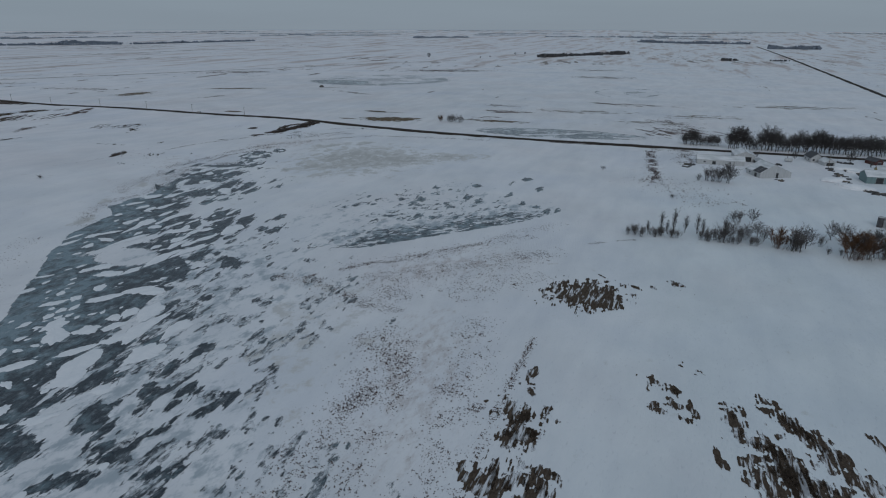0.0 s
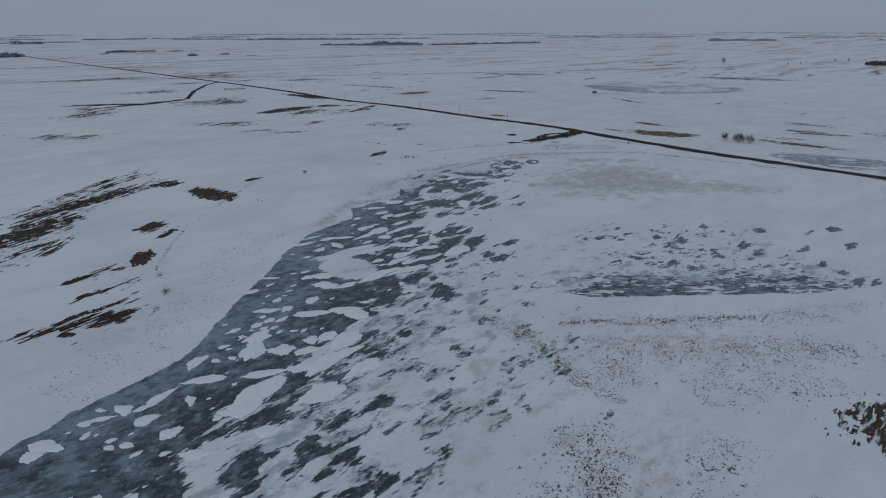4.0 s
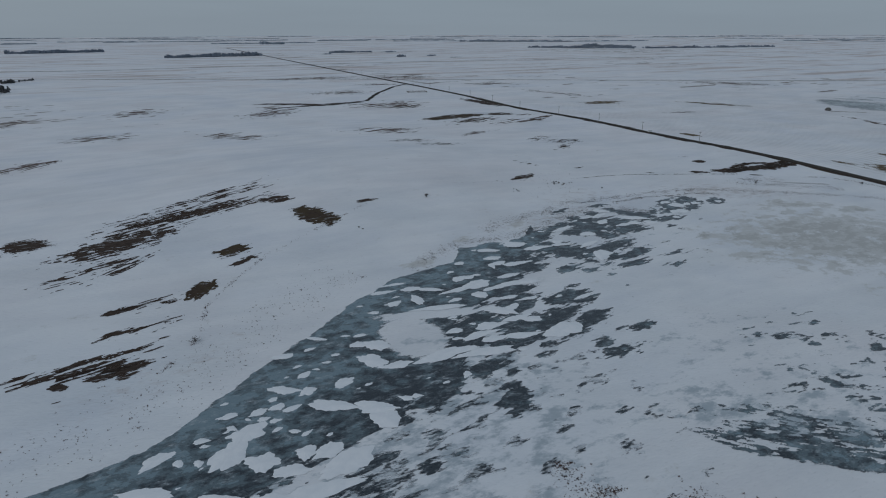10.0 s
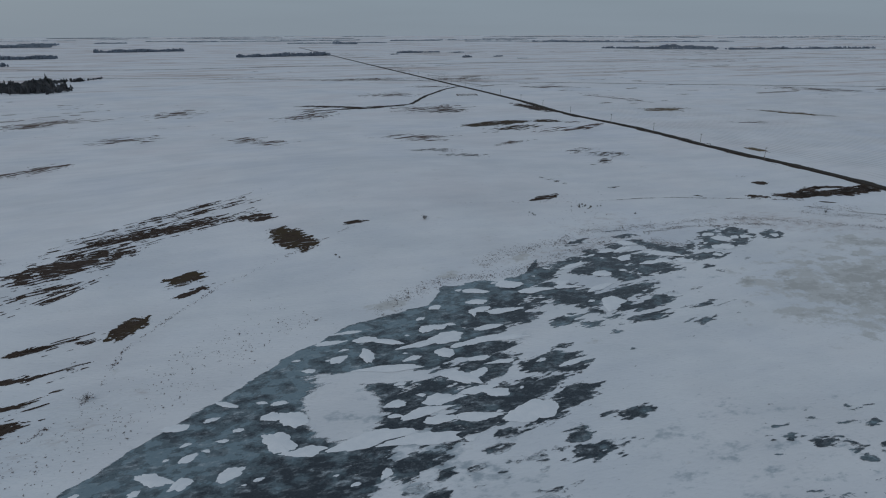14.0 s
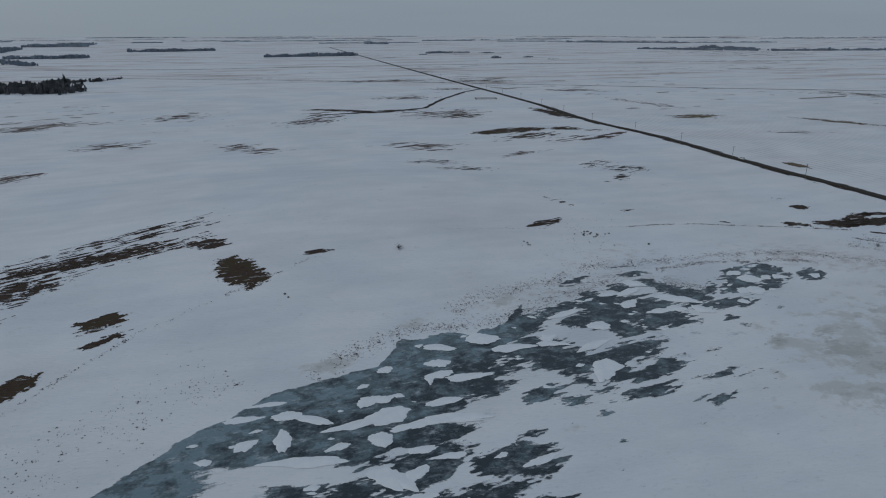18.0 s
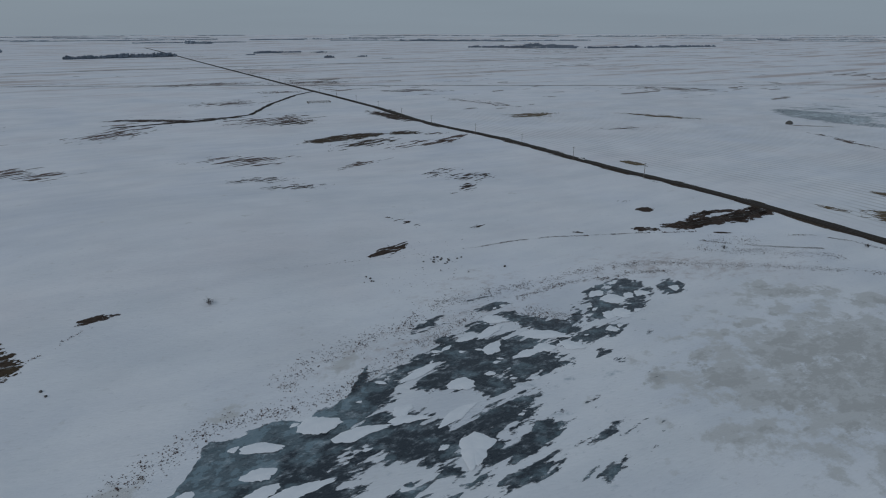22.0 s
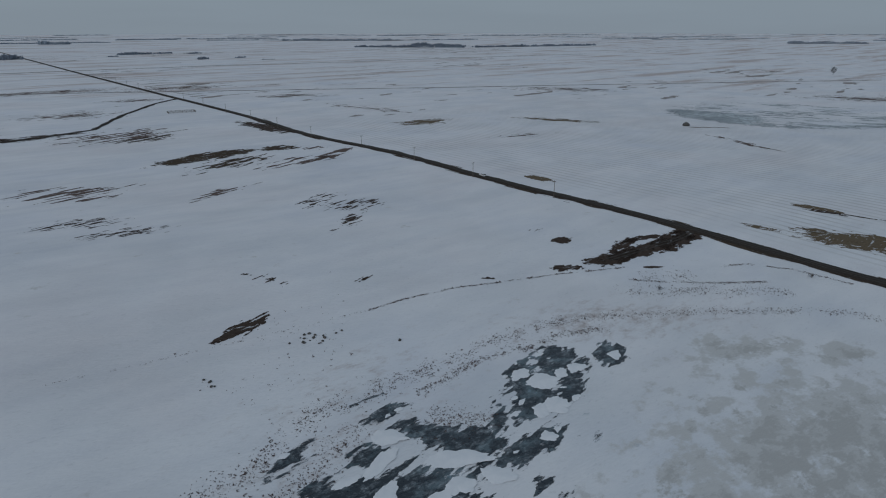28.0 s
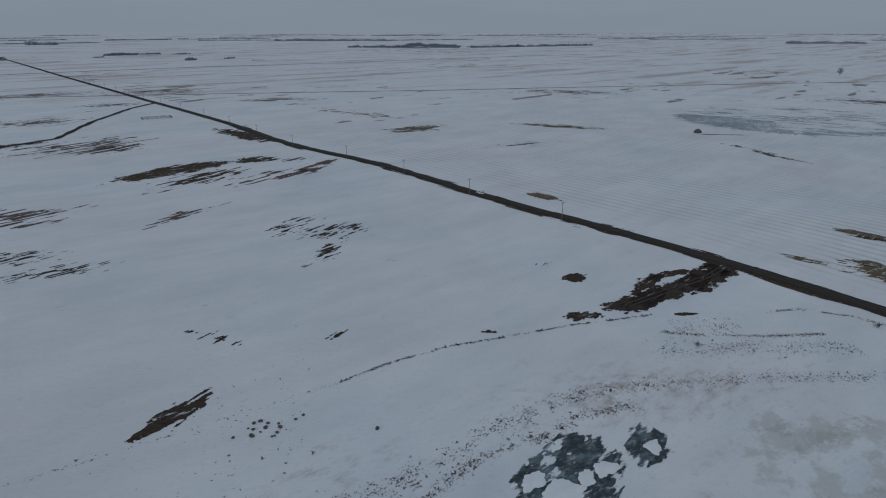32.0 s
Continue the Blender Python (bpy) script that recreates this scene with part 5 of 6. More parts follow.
REEDY = "scattered dry brown reed tufts standing in snow"
for k, (pts, half, count) in enumerate((
        ([(-134, 187), (-120, 184), (-98, 176), (-82, 173)], 5, 330), ([(-114, 201), (-82, 237), (-43, 290)], 5, 420), ([(-93, 217), (-54, 266)], 5, 280),
        ([(-97, 196), (-74, 210), (-46, 242)], 12, 700), ([(-68, 190), (-42, 224)], 12, 480), ([(-76, 162), (-69, 134), (-68, 112), (-68, 85), (-66, 55)], 8, 900),
        ([(-66, 155), (-60, 131), (-57, 106), (-54, 80)], 5, 420), ([(-52, 178), (-46, 148), (-42, 120), (-38, 98), (-36, 65)], 8, 900),
        ([(-32, 170), (-32, 90)], 1.5, 190), ([(-28, 263), (-20, 269), (-9, 276)], 1.2, 80), ([(-182, 70), (-198, 100), (-214, 122), (-244, 152), (-262, 180)], 14, 420),
        ([(-250, 203), (-262, 214), (-271, 238), (-267, 250), (-270, 268), (-277, 283), (-283, 301), (-292, 320)], 4.5, 900), ([(-277, 250), (-287, 264), (-292, 290), (-301, 312), (-302, 342)], 5, 700), ([(-284, 335), (-278, 343), (-273, 348)], 5, 120),
        ([(-300.5, 341), (-302.5, 353), (-302, 370), (-300, 391), (-297, 405), (-289.6, 417), (-279.7, 431.5), (-270, 447), (-253, 467), (-239, 481), (-200, 492), (-140, 498)], 3.2, 1500),
        ([(-294, 339), (-295, 350), (-296.6, 361), (-295.7, 374), (-292, 383), (-292.5, 394), (-285, 410)], 2.0, 520),
        ([(-302, 447), (-293, 455), (-280, 469), (-268, 485)], 0.9, 330), ([(-299.6, 435), (-291, 445), (-259, 484)], 5, 420), ([(-286, 485.5), (-280, 496), (-266, 504), (-246, 507)], 0.8, 200),
        ([(-13, 492), (-9, 438), (-4, 390)], 3.5, 1000), ([(-13, 500), (12, 507), (12, 450)], 8, 600), ([(-134.6, 185.6), (-128.6, 183), (-123.7, 185.6), (-120.5, 193)], 1.5, 110), ([(-115, 198), (-106, 211.5), (-101, 212), (-92, 222), (-85, 235)], 1.4, 220), ([(-15, 405), (30, 350)], 20, 300), ([(36, 362), (42, 352)], 1.5, 40), ([(-25, 650), (0, 655), (16, 609), (18, 575)], 13, 900), ([(-284, 330), (-275, 346)], 8, 150),
        ([(-300, 452), (-288, 470)], 6, 120), ([(-119, 188), (-101, 178), (-89, 172), (-74, 173)], 3, 260), ([(-113, 202.5), (-94, 224), (-71.5, 247.5)], 2.2, 260), ([(-88, 205), (-65, 226.5), (-36, 250)], 6, 420),
        ([(-70, 113), (-67, 124), (-61, 131)], 5, 240), ([(-84, 152), (-69.5, 148), (-63.5, 133)], 6, 330), ([(-102, 200), (-80.5, 179)], 9, 360), ([(-50, 134), (-41, 129), (-36, 127)], 3, 130), ([(-32, 169), (-32.7, 148), (-33, 116)], 0.9, 120))):
    tufts("reed_tufts", pts, half, int(2.2 * count), REEDY, 20 + k, 0.42 if pts[0][1] > 380 and pts[0][0] > -40 else 0.25)
tufts("grass_tufts", [(-338.6, 355), (-338.7, 370), (-335.7, 390), (-321.4, 430), (-307, 460), (-300, 467)], 0.45, 420, "line of dark grass tufts along a field edge", 81, 0.4, REED, True)
tufts("grass_tufts", [(-331, 213), (-290, 154), (-269, 136), (-253, 125), (-238, 122), (-228, 118), (-215, 108)], 1.0, 330, "sparse dry tufts along an old rut", 82, 0.32)
tufts("grass_tufts", [(-346, 262), (-343, 290), (-341, 320), (-338.6, 355)], 0.6, 140, "faint dotted line of dry tufts", 84, 0.2, REED, True)
tufts("grass_tufts", [(-343, 320), (-330, 340), (-318, 300)], 30, 160, "sparse dry tufts on the snowy slope", 83, 0.3)


# ---- stones ----
def stone(x, y, r, seed):
    rnd = random.Random(seed)
    bm = bmesh.new()
    bmesh.ops.create_icosphere(bm, subdivisions=2, radius=1.0)
    off = Vector((rnd.uniform(0, 50), rnd.uniform(0, 50), rnd.uniform(0, 50)))
    for v in bm.verts:
        v.co *= 1 + 0.35 * noise.noise(v.co * 1.3 + off)
        v.co = Vector((v.co.x * r * rnd.uniform(1, 1.02), v.co.y * r * 0.85, max(v.co.z, -0.35) * r * 0.75))
    me = bpy.data.meshes.new("fieldstone")
    bm.to_mesh(me)
    bm.free()
    me.materials.append(STONE)
    ob = new("fieldstone", me)
    ob.matrix_world = Matrix.Translation(spot(x, y, 0.2 * r)) @ Matrix.Rotation(rnd.uniform(0, 6), 4, "Z")
    tagged(ob, "dark rounded fieldstone lying in snow", "stone", "fieldstones in the snow")


rnd = random.Random(3)
for k in range(16):
    stone(-332.5 + rnd.gauss(0, 1.8), 331 + rnd.gauss(0, 3.0), rnd.uniform(0.25, 0.6), k)
for k in range(7):
    stone(-326.8 + rnd.gauss(0, 1.0), 300 + rnd.gauss(0, 1.8), rnd.uniform(0.2, 0.45), 30 + k)
for k, (x, y, r) in enumerate(((-303, 198, 0.5), (-300.5, 199, 0.45), (-318, 352, 0.6), (-472, 795, 3.2))):
    stone(x, y, r, 60 + k)


# ---- bare trees and shrubs ----
def spray(wood, twigs, p, way, length, r, rnd, blade, subs, fine):
    """A limb with side branches and fine twigs."""
    mid = p + way * length * 0.5 + Vector((rnd.gauss(0, 0.05), rnd.gauss(0, 0.05), 0.03)) * length
    end = mid + (way + Vector((rnd.gauss(0, 0.2), rnd.gauss(0, 0.2), 0.2))).normalized() * length * 0.5
    tube(wood, p, mid, r, r * 0.7, 5)
    tube(wood, mid, end, r * 0.7, r * 0.25, 4)
    for k in range(subs):
        f = rnd.uniform(0.25, 1.0)
        s = p.lerp(mid, f * 2) if f < 0.5 else mid.lerp(end, f * 2 - 1)
        d = (way + Vector((rnd.gauss(0, 0.6), rnd.gauss(0, 0.6), rnd.gauss(0.2, 0.4)))).normalized()
        ln = length * rnd.uniform(0.25, 0.5)
        tube(wood, s, s + d * ln, r * 0.3, r * 0.12, 3)
        for _ in range(fine):
            g = (d + Vector((rnd.gauss(0, 0.6), rnd.gauss(0, 0.6), rnd.gauss(0.1, 0.45)))).normalized()
            q = s + d * ln * rnd.uniform(0.15, 1.0)
            side = g.cross(Vector((rnd.gauss(0, 1), rnd.gauss(0, 1), rnd.gauss(0, 1)))).normalized() * blade
            twigs.faces.new((twigs.verts.new(q - side), twigs.verts.new(q + side), twigs.verts.new(q + g * ln * rnd.uniform(0.35, 0.75))))


def bare_tree(name, seed, tall, label, category, group, stems=1, spread=0.5, twig=TWIG, blade=0.07, bark=BARK, fine=13, low=-0.75):
    rnd = random.Random(seed)
    ob = thing(name, Matrix(), label, category, group)
    wood, twigs = bmesh.new(), bmesh.new()
    if stems == 1:
        p, r = Vector((0, 0, -0.2)), tall * 0.018
        line = [p]
        for k in range(5):
            q = p + Vector((rnd.gauss(0, 0.02), rnd.gauss(0, 0.02), 0.165)) * tall
            tube(wood, p, q, r, r * 0.72, 7)
            p, r = q, r * 0.72
            line.append(p)
        wide = tall * 0.5 * spread
        for k in range(24):
            t, c = k * 2.4 + rnd.gauss(0, 0.3), low + (1 - low) * (k + rnd.random()) / 24
            ring = math.sqrt(max(0.05, 1 - c * c)) * rnd.uniform(0.8, 1.12)
            tip = Vector((wide * ring * math.cos(t), wide * ring * math.sin(t), tall * (0.58 + 0.38 * c * rnd.uniform(0.9, 1.05))))
            f = max(0.8, min(4.6, 5 * (0.12 + 0.62 * (c - low) / (1 - low))))
            s = line[int(f)].lerp(line[int(f) + 1], f - int(f))
            spray(wood, twigs, s, (tip - s).normalized(), (tip - s).length * 0.9, tall * 0.006, rnd, blade, 6, fine)
    else:
        for k in range(stems):
            t, lean = k * 2.4, rnd.uniform(0.1, 0.75)
            base = Vector((rnd.gauss(0, tall * 0.12), rnd.gauss(0, tall * 0.12), -0.2))
            way = Vector((math.cos(t) * lean, math.sin(t) * lean, 1)).normalized()
            spray(wood, twigs, base, way, tall * rnd.uniform(0.7, 1.0), tall * 0.007, rnd, blade, 6, fine)
    part("trunk" if stems == 1 else "stems", wood, bark, ob)
    part("crown", twigs, twig, ob)
    return ob


def plant(proto, x, y, turn, scale):
    ob = copy_thing(proto, Matrix.Translation(spot(x, y)) @ Matrix.Rotation(turn, 4, "Z"))
    ob.scale = (scale, scale, scale)
    return ob


BREAK = "bare grey deciduous tree in a farm windbreak"
protos = [bare_tree("windbreak_tree", 100 + k, 15.0, BREAK, "tree", "windbreak trees", 1, 0.6 + 0.09 * k, blade=0.05, fine=10, low=-0.45) for k in range(4)]
rnd = random.Random(12)
spots = [(11 + 2.3 * k, 528 + 0.2 * k) for k in range(12)] + [(44 + 2.8 * k, 523 + 0.06 * k) for k in range(42)]
used = set()
for row in range(2):
    for k, (x, y) in enumerate(spots):
        pr = protos[(k * 7 + row) % 4]
        s = (0.85 + 0.6 * noise.noise(Vector((x / 11, 0, 4))) + rnd.uniform(-0.12, 0.16)) * (0.62 if k < 12 else 1.0)
        X, Y = x + rnd.uniform(-1, 1), y + 4.5 * row + rnd.uniform(-1.2, 1.2)
        if pr not in used:
            used.add(pr)
            pr.matrix_world = Matrix.Translation(spot(X, Y)) @ Matrix.Diagonal((s, s, s, 1))
        else:
            plant(pr, X, Y, rnd.uniform(0, 6.28), s)
SHRUB = "bare grey-brown shrub standing in snow"
shrub = [bare_tree("shrub", 140 + k, 4.0, SHRUB, "shrub", "farm shrubs", 15, 0.55, BRUSH, 0.018) for k in range(2)]
willow = bare_tree("willow_bush", 150, 7.5, "dense rusty brown willow bush in snow", "shrub", "farm shrubs", 18, 0.5, RUSTY, 0.045, RUSTY, 18)
poplar = [bare_tree("poplar", 160 + k, 10.0, "slender bare poplar beside a farmyard", "tree", "farm trees", 1, 0.2 + 0.06 * k, blade=0.026, fine=7) for k in range(2)]
elm = [bare_tree("elm", 170 + k, 10.0, "spreading bare elm beside a farmyard", "tree", "farm trees", 1, 0.8, blade=0.034) for k in range(2)]


def first_or_copy(pr, x, y, turn, s):
    if pr in used:
        return plant(pr, x, y, turn, s)
    used.add(pr)
    pr.matrix_world = Matrix.Translation(spot(x, y)) @ Matrix.Rotation(turn, 4, "Z") @ Matrix.Diagonal((s, s, s, 1))
    return pr


for k, (pr, x, y, s) in enumerate((
        (shrub[0], -13, 282.5, 0.9), (shrub[1], -10, 283, 1.1), (shrub[0], -7, 281, 1.0), (shrub[1], 1.4, 285, 1.0), (shrub[0], 6, 284, 1.1), (shrub[1], -3.5, 286, 0.7),
        (poplar[1], -4.5, 286, 0.7), (poplar[0], 1, 292, 1.0), (poplar[1], 3.7, 291, 0.65), (poplar[0], 6.6, 292.4, 1.18), (poplar[1], 11.5, 294, 0.88), (poplar[0], 16.6, 294, 0.98),
        (poplar[1], 18.8, 293, 0.82), (poplar[0], 27.3, 285, 1.25), (shrub[0], 18, 285.5, 1.1), (shrub[1], 21, 286, 1.2), (shrub[0], 24, 287, 1.3), (shrub[1], 29.7, 285.6, 2.0), (shrub[0], 27, 285, 1.7),
        (shrub[0], 34, 288, 1.6), (shrub[1], 37, 292, 1.5), (elm[0], 42, 298, 0.75), (elm[1], 44, 292, 0.7), (willow, 48.2, 283.8, 1.3), (elm[0], 55.5, 284, 0.9), (shrub[1], 54, 282, 2.2),
        (elm[1], 59.6, 287, 1.05), (shrub[0], 56, 282, 1.9), (elm[0], 72, 303, 0.9), (elm[1], 76, 300, 0.95), (willow, 75.5, 278.6, 1.75), (willow, 78, 280, 1.5), (elm[1], 77, 279, 1.3), (elm[0], 84, 284, 1.2),
        (shrub[1], 81, 281, 2.2), (willow, 88, 282, 1.4), (elm[1], 91, 284, 1.25), (elm[0], 98, 288, 1.3), (elm[0], 94, 282, 1.2), (shrub[0], 66, 292, 1.1), (elm[1], 88, 300, 0.8),
        (shrub[0], 36, 319, 1.4), (shrub[1], 33.5, 319.5, 1.1), (elm[0], 42, 320, 0.75), (elm[1], 36.5, 402, 1.3), (elm[0], 35, 403, 1.2), (shrub[0], 31, 404, 1.9), (shrub[1], 27.5, 405, 1.9),
        (shrub[0], 24, 406, 1.7), (shrub[1], 19.5, 405, 0.9), (shrub[0], 5, 357, 0.6), (shrub[1], -39, 418, 0.6), (willow, -209, 568, 0.85), (elm[0], -200, 566, 0.6),
        (shrub[0], -197, 569, 1.6), (elm[1], -194, 568, 0.62), (shrub[1], -190, 569, 1.5), (elm[0], -188, 570, 0.55), (shrub[1], -199, 568, 1.4), (shrub[0], -328.5, 244, 0.55), (shrub[1], -230, 119, 0.45), (shrub[0], 128, 482, 0.9),
        (elm[1], 118, 490, 0.9), (elm[0], 84, 493, 0.6), (shrub[1], 60, 494, 0.9), (shrub[0], -258.6, 502, 0.45), (shrub[1], -290, 448, 0.4))):
    made = first_or_copy(pr, x, y, k * 2.39, (1.05 if pr in shrub else 0.85) * s if pr in shrub or pr is willow else s)
    if pr in shrub and s < 0.7:
        made.scale = [1.5 * made.scale[0], 1.5 * made.scale[1], 0.75 * made.scale[2]]
rnd = random.Random(9)
for k in range(36):
    x = rnd.uniform(-11, 100)
    if 8.5 < x < 16 or 62 < x < 67:
        continue
    first_or_copy(shrub[k % 2] if x < 60 or k % 3 else elm[k % 2], x, 285 + rnd.gauss(0, 1.4) - 0.04 * max(0, x - 40), k * 1.7, rnd.uniform(0.6, 1.1) if x < 60 or k % 3 else rnd.uniform(0.6, 1.0))
lone = bare_tree("lone_tree", 190, 15.0, "lone bare tree in an open snowy field", "tree", "", 1, 0.7, blade=0.07)
lone.matrix_world = Matrix.Translation(spot(-620, 1597))
for k, (x, y, s) in enumerate(((-1966, 922, 1.1), (-491, 1638, 0.8), (-480, 1690, 0.7), (-450, 1850, 1.0), (-430, 1890, 1.1), (-300, 1780, 0.7))):
    ob = plant(lone, x, y, k * 1.7, 0.55 * s)
    ob["label"] = "far bare tree on the snowy plain"
    ob["group"] = "far field trees"


# ---- far shelterbelts ----
def far_wood(ax, ay, bx, by, depth, tall, seed, label="distant grey shelterbelt of bare trees"):
    rnd = random.Random(seed)
    n = math.hypot(bx - ax, by - ay)
    ux, uy = (bx - ax) / n, (by - ay) / n
    count = int(min(620, max(40, n * depth / 30)))
    verts, faces = [], []
    mid = spot((ax + bx) / 2, (ay + by) / 2)
    for k in range(count):
        u, v = rnd.uniform(0, n), rnd.gauss(0, 0.26) * depth
        clump = noise.noise(Vector((u / 55, v / 40, seed * 1.7))) + 0.5 * noise.noise(Vector((u / 17, v / 17, seed)))
        if clump < rnd.uniform(-0.75, 0.1):
            continue
        x, y = ax + ux * u - uy * v, ay + uy * u + ux * v
        g = spot(x, y, -0.3)
        shrink = math.hypot(g.x - CX, g.y - CY) / max(1.0, math.hypot(x - CX, y - CY))
        h = 0.72 * tall * shrink * rnd.uniform(0.45, 1.15) * (0.85 + 0.55 * noise.noise(Vector((x / 60, y / 60, seed))))
        for _ in range(9):
            t = rnd.uniform(0, 6.283)
            w, lo = h * rnd.uniform(0.12, 0.28), rnd.uniform(0, 0.45) * h
            ox, oy = rnd.gauss(0, 0.2) * h, rnd.gauss(0, 0.2) * h
            i = len(verts)
            top = max(lo + 0.1 * h, h * rnd.uniform(0.4, 1.0))
            verts += [(g.x + ox - w * math.cos(t), g.y + oy - w * math.sin(t), g.z + lo), (g.x + ox + w * math.cos(t), g.y + oy + w * math.sin(t), g.z + lo * 0.7),
                      (g.x + ox + 0.75 * w * math.cos(t), g.y + oy + 0.75 * w * math.sin(t), g.z + top * rnd.uniform(0.78, 0.95)),
                      (g.x + ox + 0.3 * rnd.gauss(0, 1) * w, g.y + oy + 0.3 * rnd.gauss(0, 1) * w, g.z + top),
                      (g.x + ox - 0.75 * w * math.cos(t), g.y + oy - 0.75 * w * math.sin(t), g.z + top * rnd.uniform(0.75, 0.95))]
            faces += [(i, i + 1, i + 2), (i, i + 2, i + 3), (i, i + 3, i + 4)]
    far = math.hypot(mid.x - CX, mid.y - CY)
    # past 1900 m and 3300 m the belts take ever hazier painted colours
    ob = new("far_woods", mesh_from("far_woods", verts, faces, HAZEWOOD if far > 3300 else FARWOOD if far > 1900 else MIDWOOD))
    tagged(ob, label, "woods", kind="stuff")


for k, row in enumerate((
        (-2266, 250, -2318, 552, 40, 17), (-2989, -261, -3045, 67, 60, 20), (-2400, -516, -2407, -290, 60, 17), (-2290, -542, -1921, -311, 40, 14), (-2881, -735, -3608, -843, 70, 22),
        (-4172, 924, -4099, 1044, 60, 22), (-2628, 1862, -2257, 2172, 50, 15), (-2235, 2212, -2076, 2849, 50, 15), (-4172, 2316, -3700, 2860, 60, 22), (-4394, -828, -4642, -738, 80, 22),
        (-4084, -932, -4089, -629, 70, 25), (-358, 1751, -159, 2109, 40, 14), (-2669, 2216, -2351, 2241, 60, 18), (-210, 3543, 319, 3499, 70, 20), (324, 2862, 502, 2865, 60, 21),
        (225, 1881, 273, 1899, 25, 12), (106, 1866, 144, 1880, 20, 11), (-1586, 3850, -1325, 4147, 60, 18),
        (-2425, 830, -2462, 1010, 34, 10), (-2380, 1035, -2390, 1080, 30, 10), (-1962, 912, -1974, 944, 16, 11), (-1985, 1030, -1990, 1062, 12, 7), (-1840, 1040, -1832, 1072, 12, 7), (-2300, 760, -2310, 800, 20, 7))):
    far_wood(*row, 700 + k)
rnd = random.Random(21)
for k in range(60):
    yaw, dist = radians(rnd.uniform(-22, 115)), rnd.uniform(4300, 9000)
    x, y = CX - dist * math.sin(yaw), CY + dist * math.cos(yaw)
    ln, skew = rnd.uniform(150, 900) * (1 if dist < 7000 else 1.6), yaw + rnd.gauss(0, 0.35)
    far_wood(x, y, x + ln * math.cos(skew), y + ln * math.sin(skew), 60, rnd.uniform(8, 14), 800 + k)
# the nearer farm wood to the west, with spruces
for k, row in enumerate(((-1150, -171, -1108, -37, 60, 15), (-1190, -200, -1150, -60, 80, 17), (-1215, -230, -1190, -130, 60, 17), (-1175, -260, -1150, -171, 90, 15), (-1230, -120, -1284, -95, 40, 15), (-1290, -110, -1330, -50, 25, 12), (-1340, -50, -1390, -20, 12, 8))):
    far_wood(*row, 650 + k, "dark bare farm wood amid snow")


def spruce(x, y, tall, seed):
    rnd = random.Random(seed)
    ob = thing("spruce", Matrix.Translation(spot(x, y)), "dark green spruce beside a farm wood", "tree", "farm spruces")
    bm = bmesh.new()
    tube(bm, (0, 0, -0.2), (0, 0, tall * 0.95), tall * 0.02, tall * 0.004)
    part("trunk", bm, BARK, ob)
    bm = bmesh.new()
    for k in range(220):
        z = tall * (0.08 + 0.9 * rnd.random())
        r = tall * 0.24 * (1 - z / tall) + 0.2
        t = rnd.uniform(0, 6.283)
        tip = Vector((r * math.cos(t), r * math.sin(t), z - 0.25 * r))
        side = Vector((-math.sin(t), math.cos(t), 0)) * r * 0.28
        bm.faces.new((bm.verts.new(Vector((0, 0, z)) - side * 0.3), bm.verts.new(tip - side), bm.verts.new(tip + side * 0.9), bm.verts.new(Vector((0, 0, z + 0.35 * r)))))
    part("crown", bm, NEEDLE, ob)


for k, (x, y, h) in enumerate(((-1272, -92, 19), (-1262, -88, 15), (-1240, -60, 13))):
    spruce(x, y, h, 40 + k)



# ---- utility poles ----
def utility_pole(x, y):
    ob = thing("utility_pole", Matrix.Translation(spot(x, y)), "weathered wooden utility pole beside the gravel road", "pole", "roadside poles")
    bm = bmesh.new()
    tube(bm, (0, 0, -0.3), (0, 0, 9.3), 0.17, 0.11, 10)
    part("post", bm, WOOD, ob)
    arm = part("crossarm", boxes((-0.06, -1.2, 8.7, 0.06, 1.2, 8.84), bevel=0.01), WOOD, ob)
    for s in (-1.1, -0.45, 0.45, 1.1):
        bm = bmesh.new()
        tube(bm, (0, s, 8.84), (0, s, 9.02), 0.03, 0.05, 8)
        part("insulator", bm, PORCELAIN, arm)
    for s in (-0.6, 0.6):
        bm = bmesh.new()
        tube(bm, (0.09, s, 8.72), (0.09, 0, 8.2), 0.02, 0.02, 5)
        part("brace", bm, STEEL, ob)
    return ob


def beside_road(x, off):
    return spot(x, float(np.interp(x, [q[0] for q in ROAD[::-1]], [q[1] for q in ROAD[::-1]])) + off)


pole = utility_pole(-387, 506)
for k in range(1, 16):
    copy_thing(pole, Matrix.Translation(beside_road(-387 - 62.5 * k, -5.2)))
for x, y in ((101, 470), (79, 489)):
    ob = copy_thing(pole, Matrix.Translation(spot(x, y)))
    ob["label"], ob["group"] = "wooden utility pole beside a snowy farmyard", "farm poles"


# ---- car ----
def wheel(ob, x, y, r=0.36, w=0.24):
    bm = bmesh.new()
    tube(bm, (x, y - w / 2, r), (x, y + w / 2, r), r, r, 18)
    t = part("wheel", bm, RUBBER, ob)
    bm = bmesh.new()
    tube(bm, (x, y - w / 2 - 0.01, r), (x, y + w / 2 + 0.01, r), r * 0.58, r * 0.58, 12)
    part("rim", bm, STEEL, t)


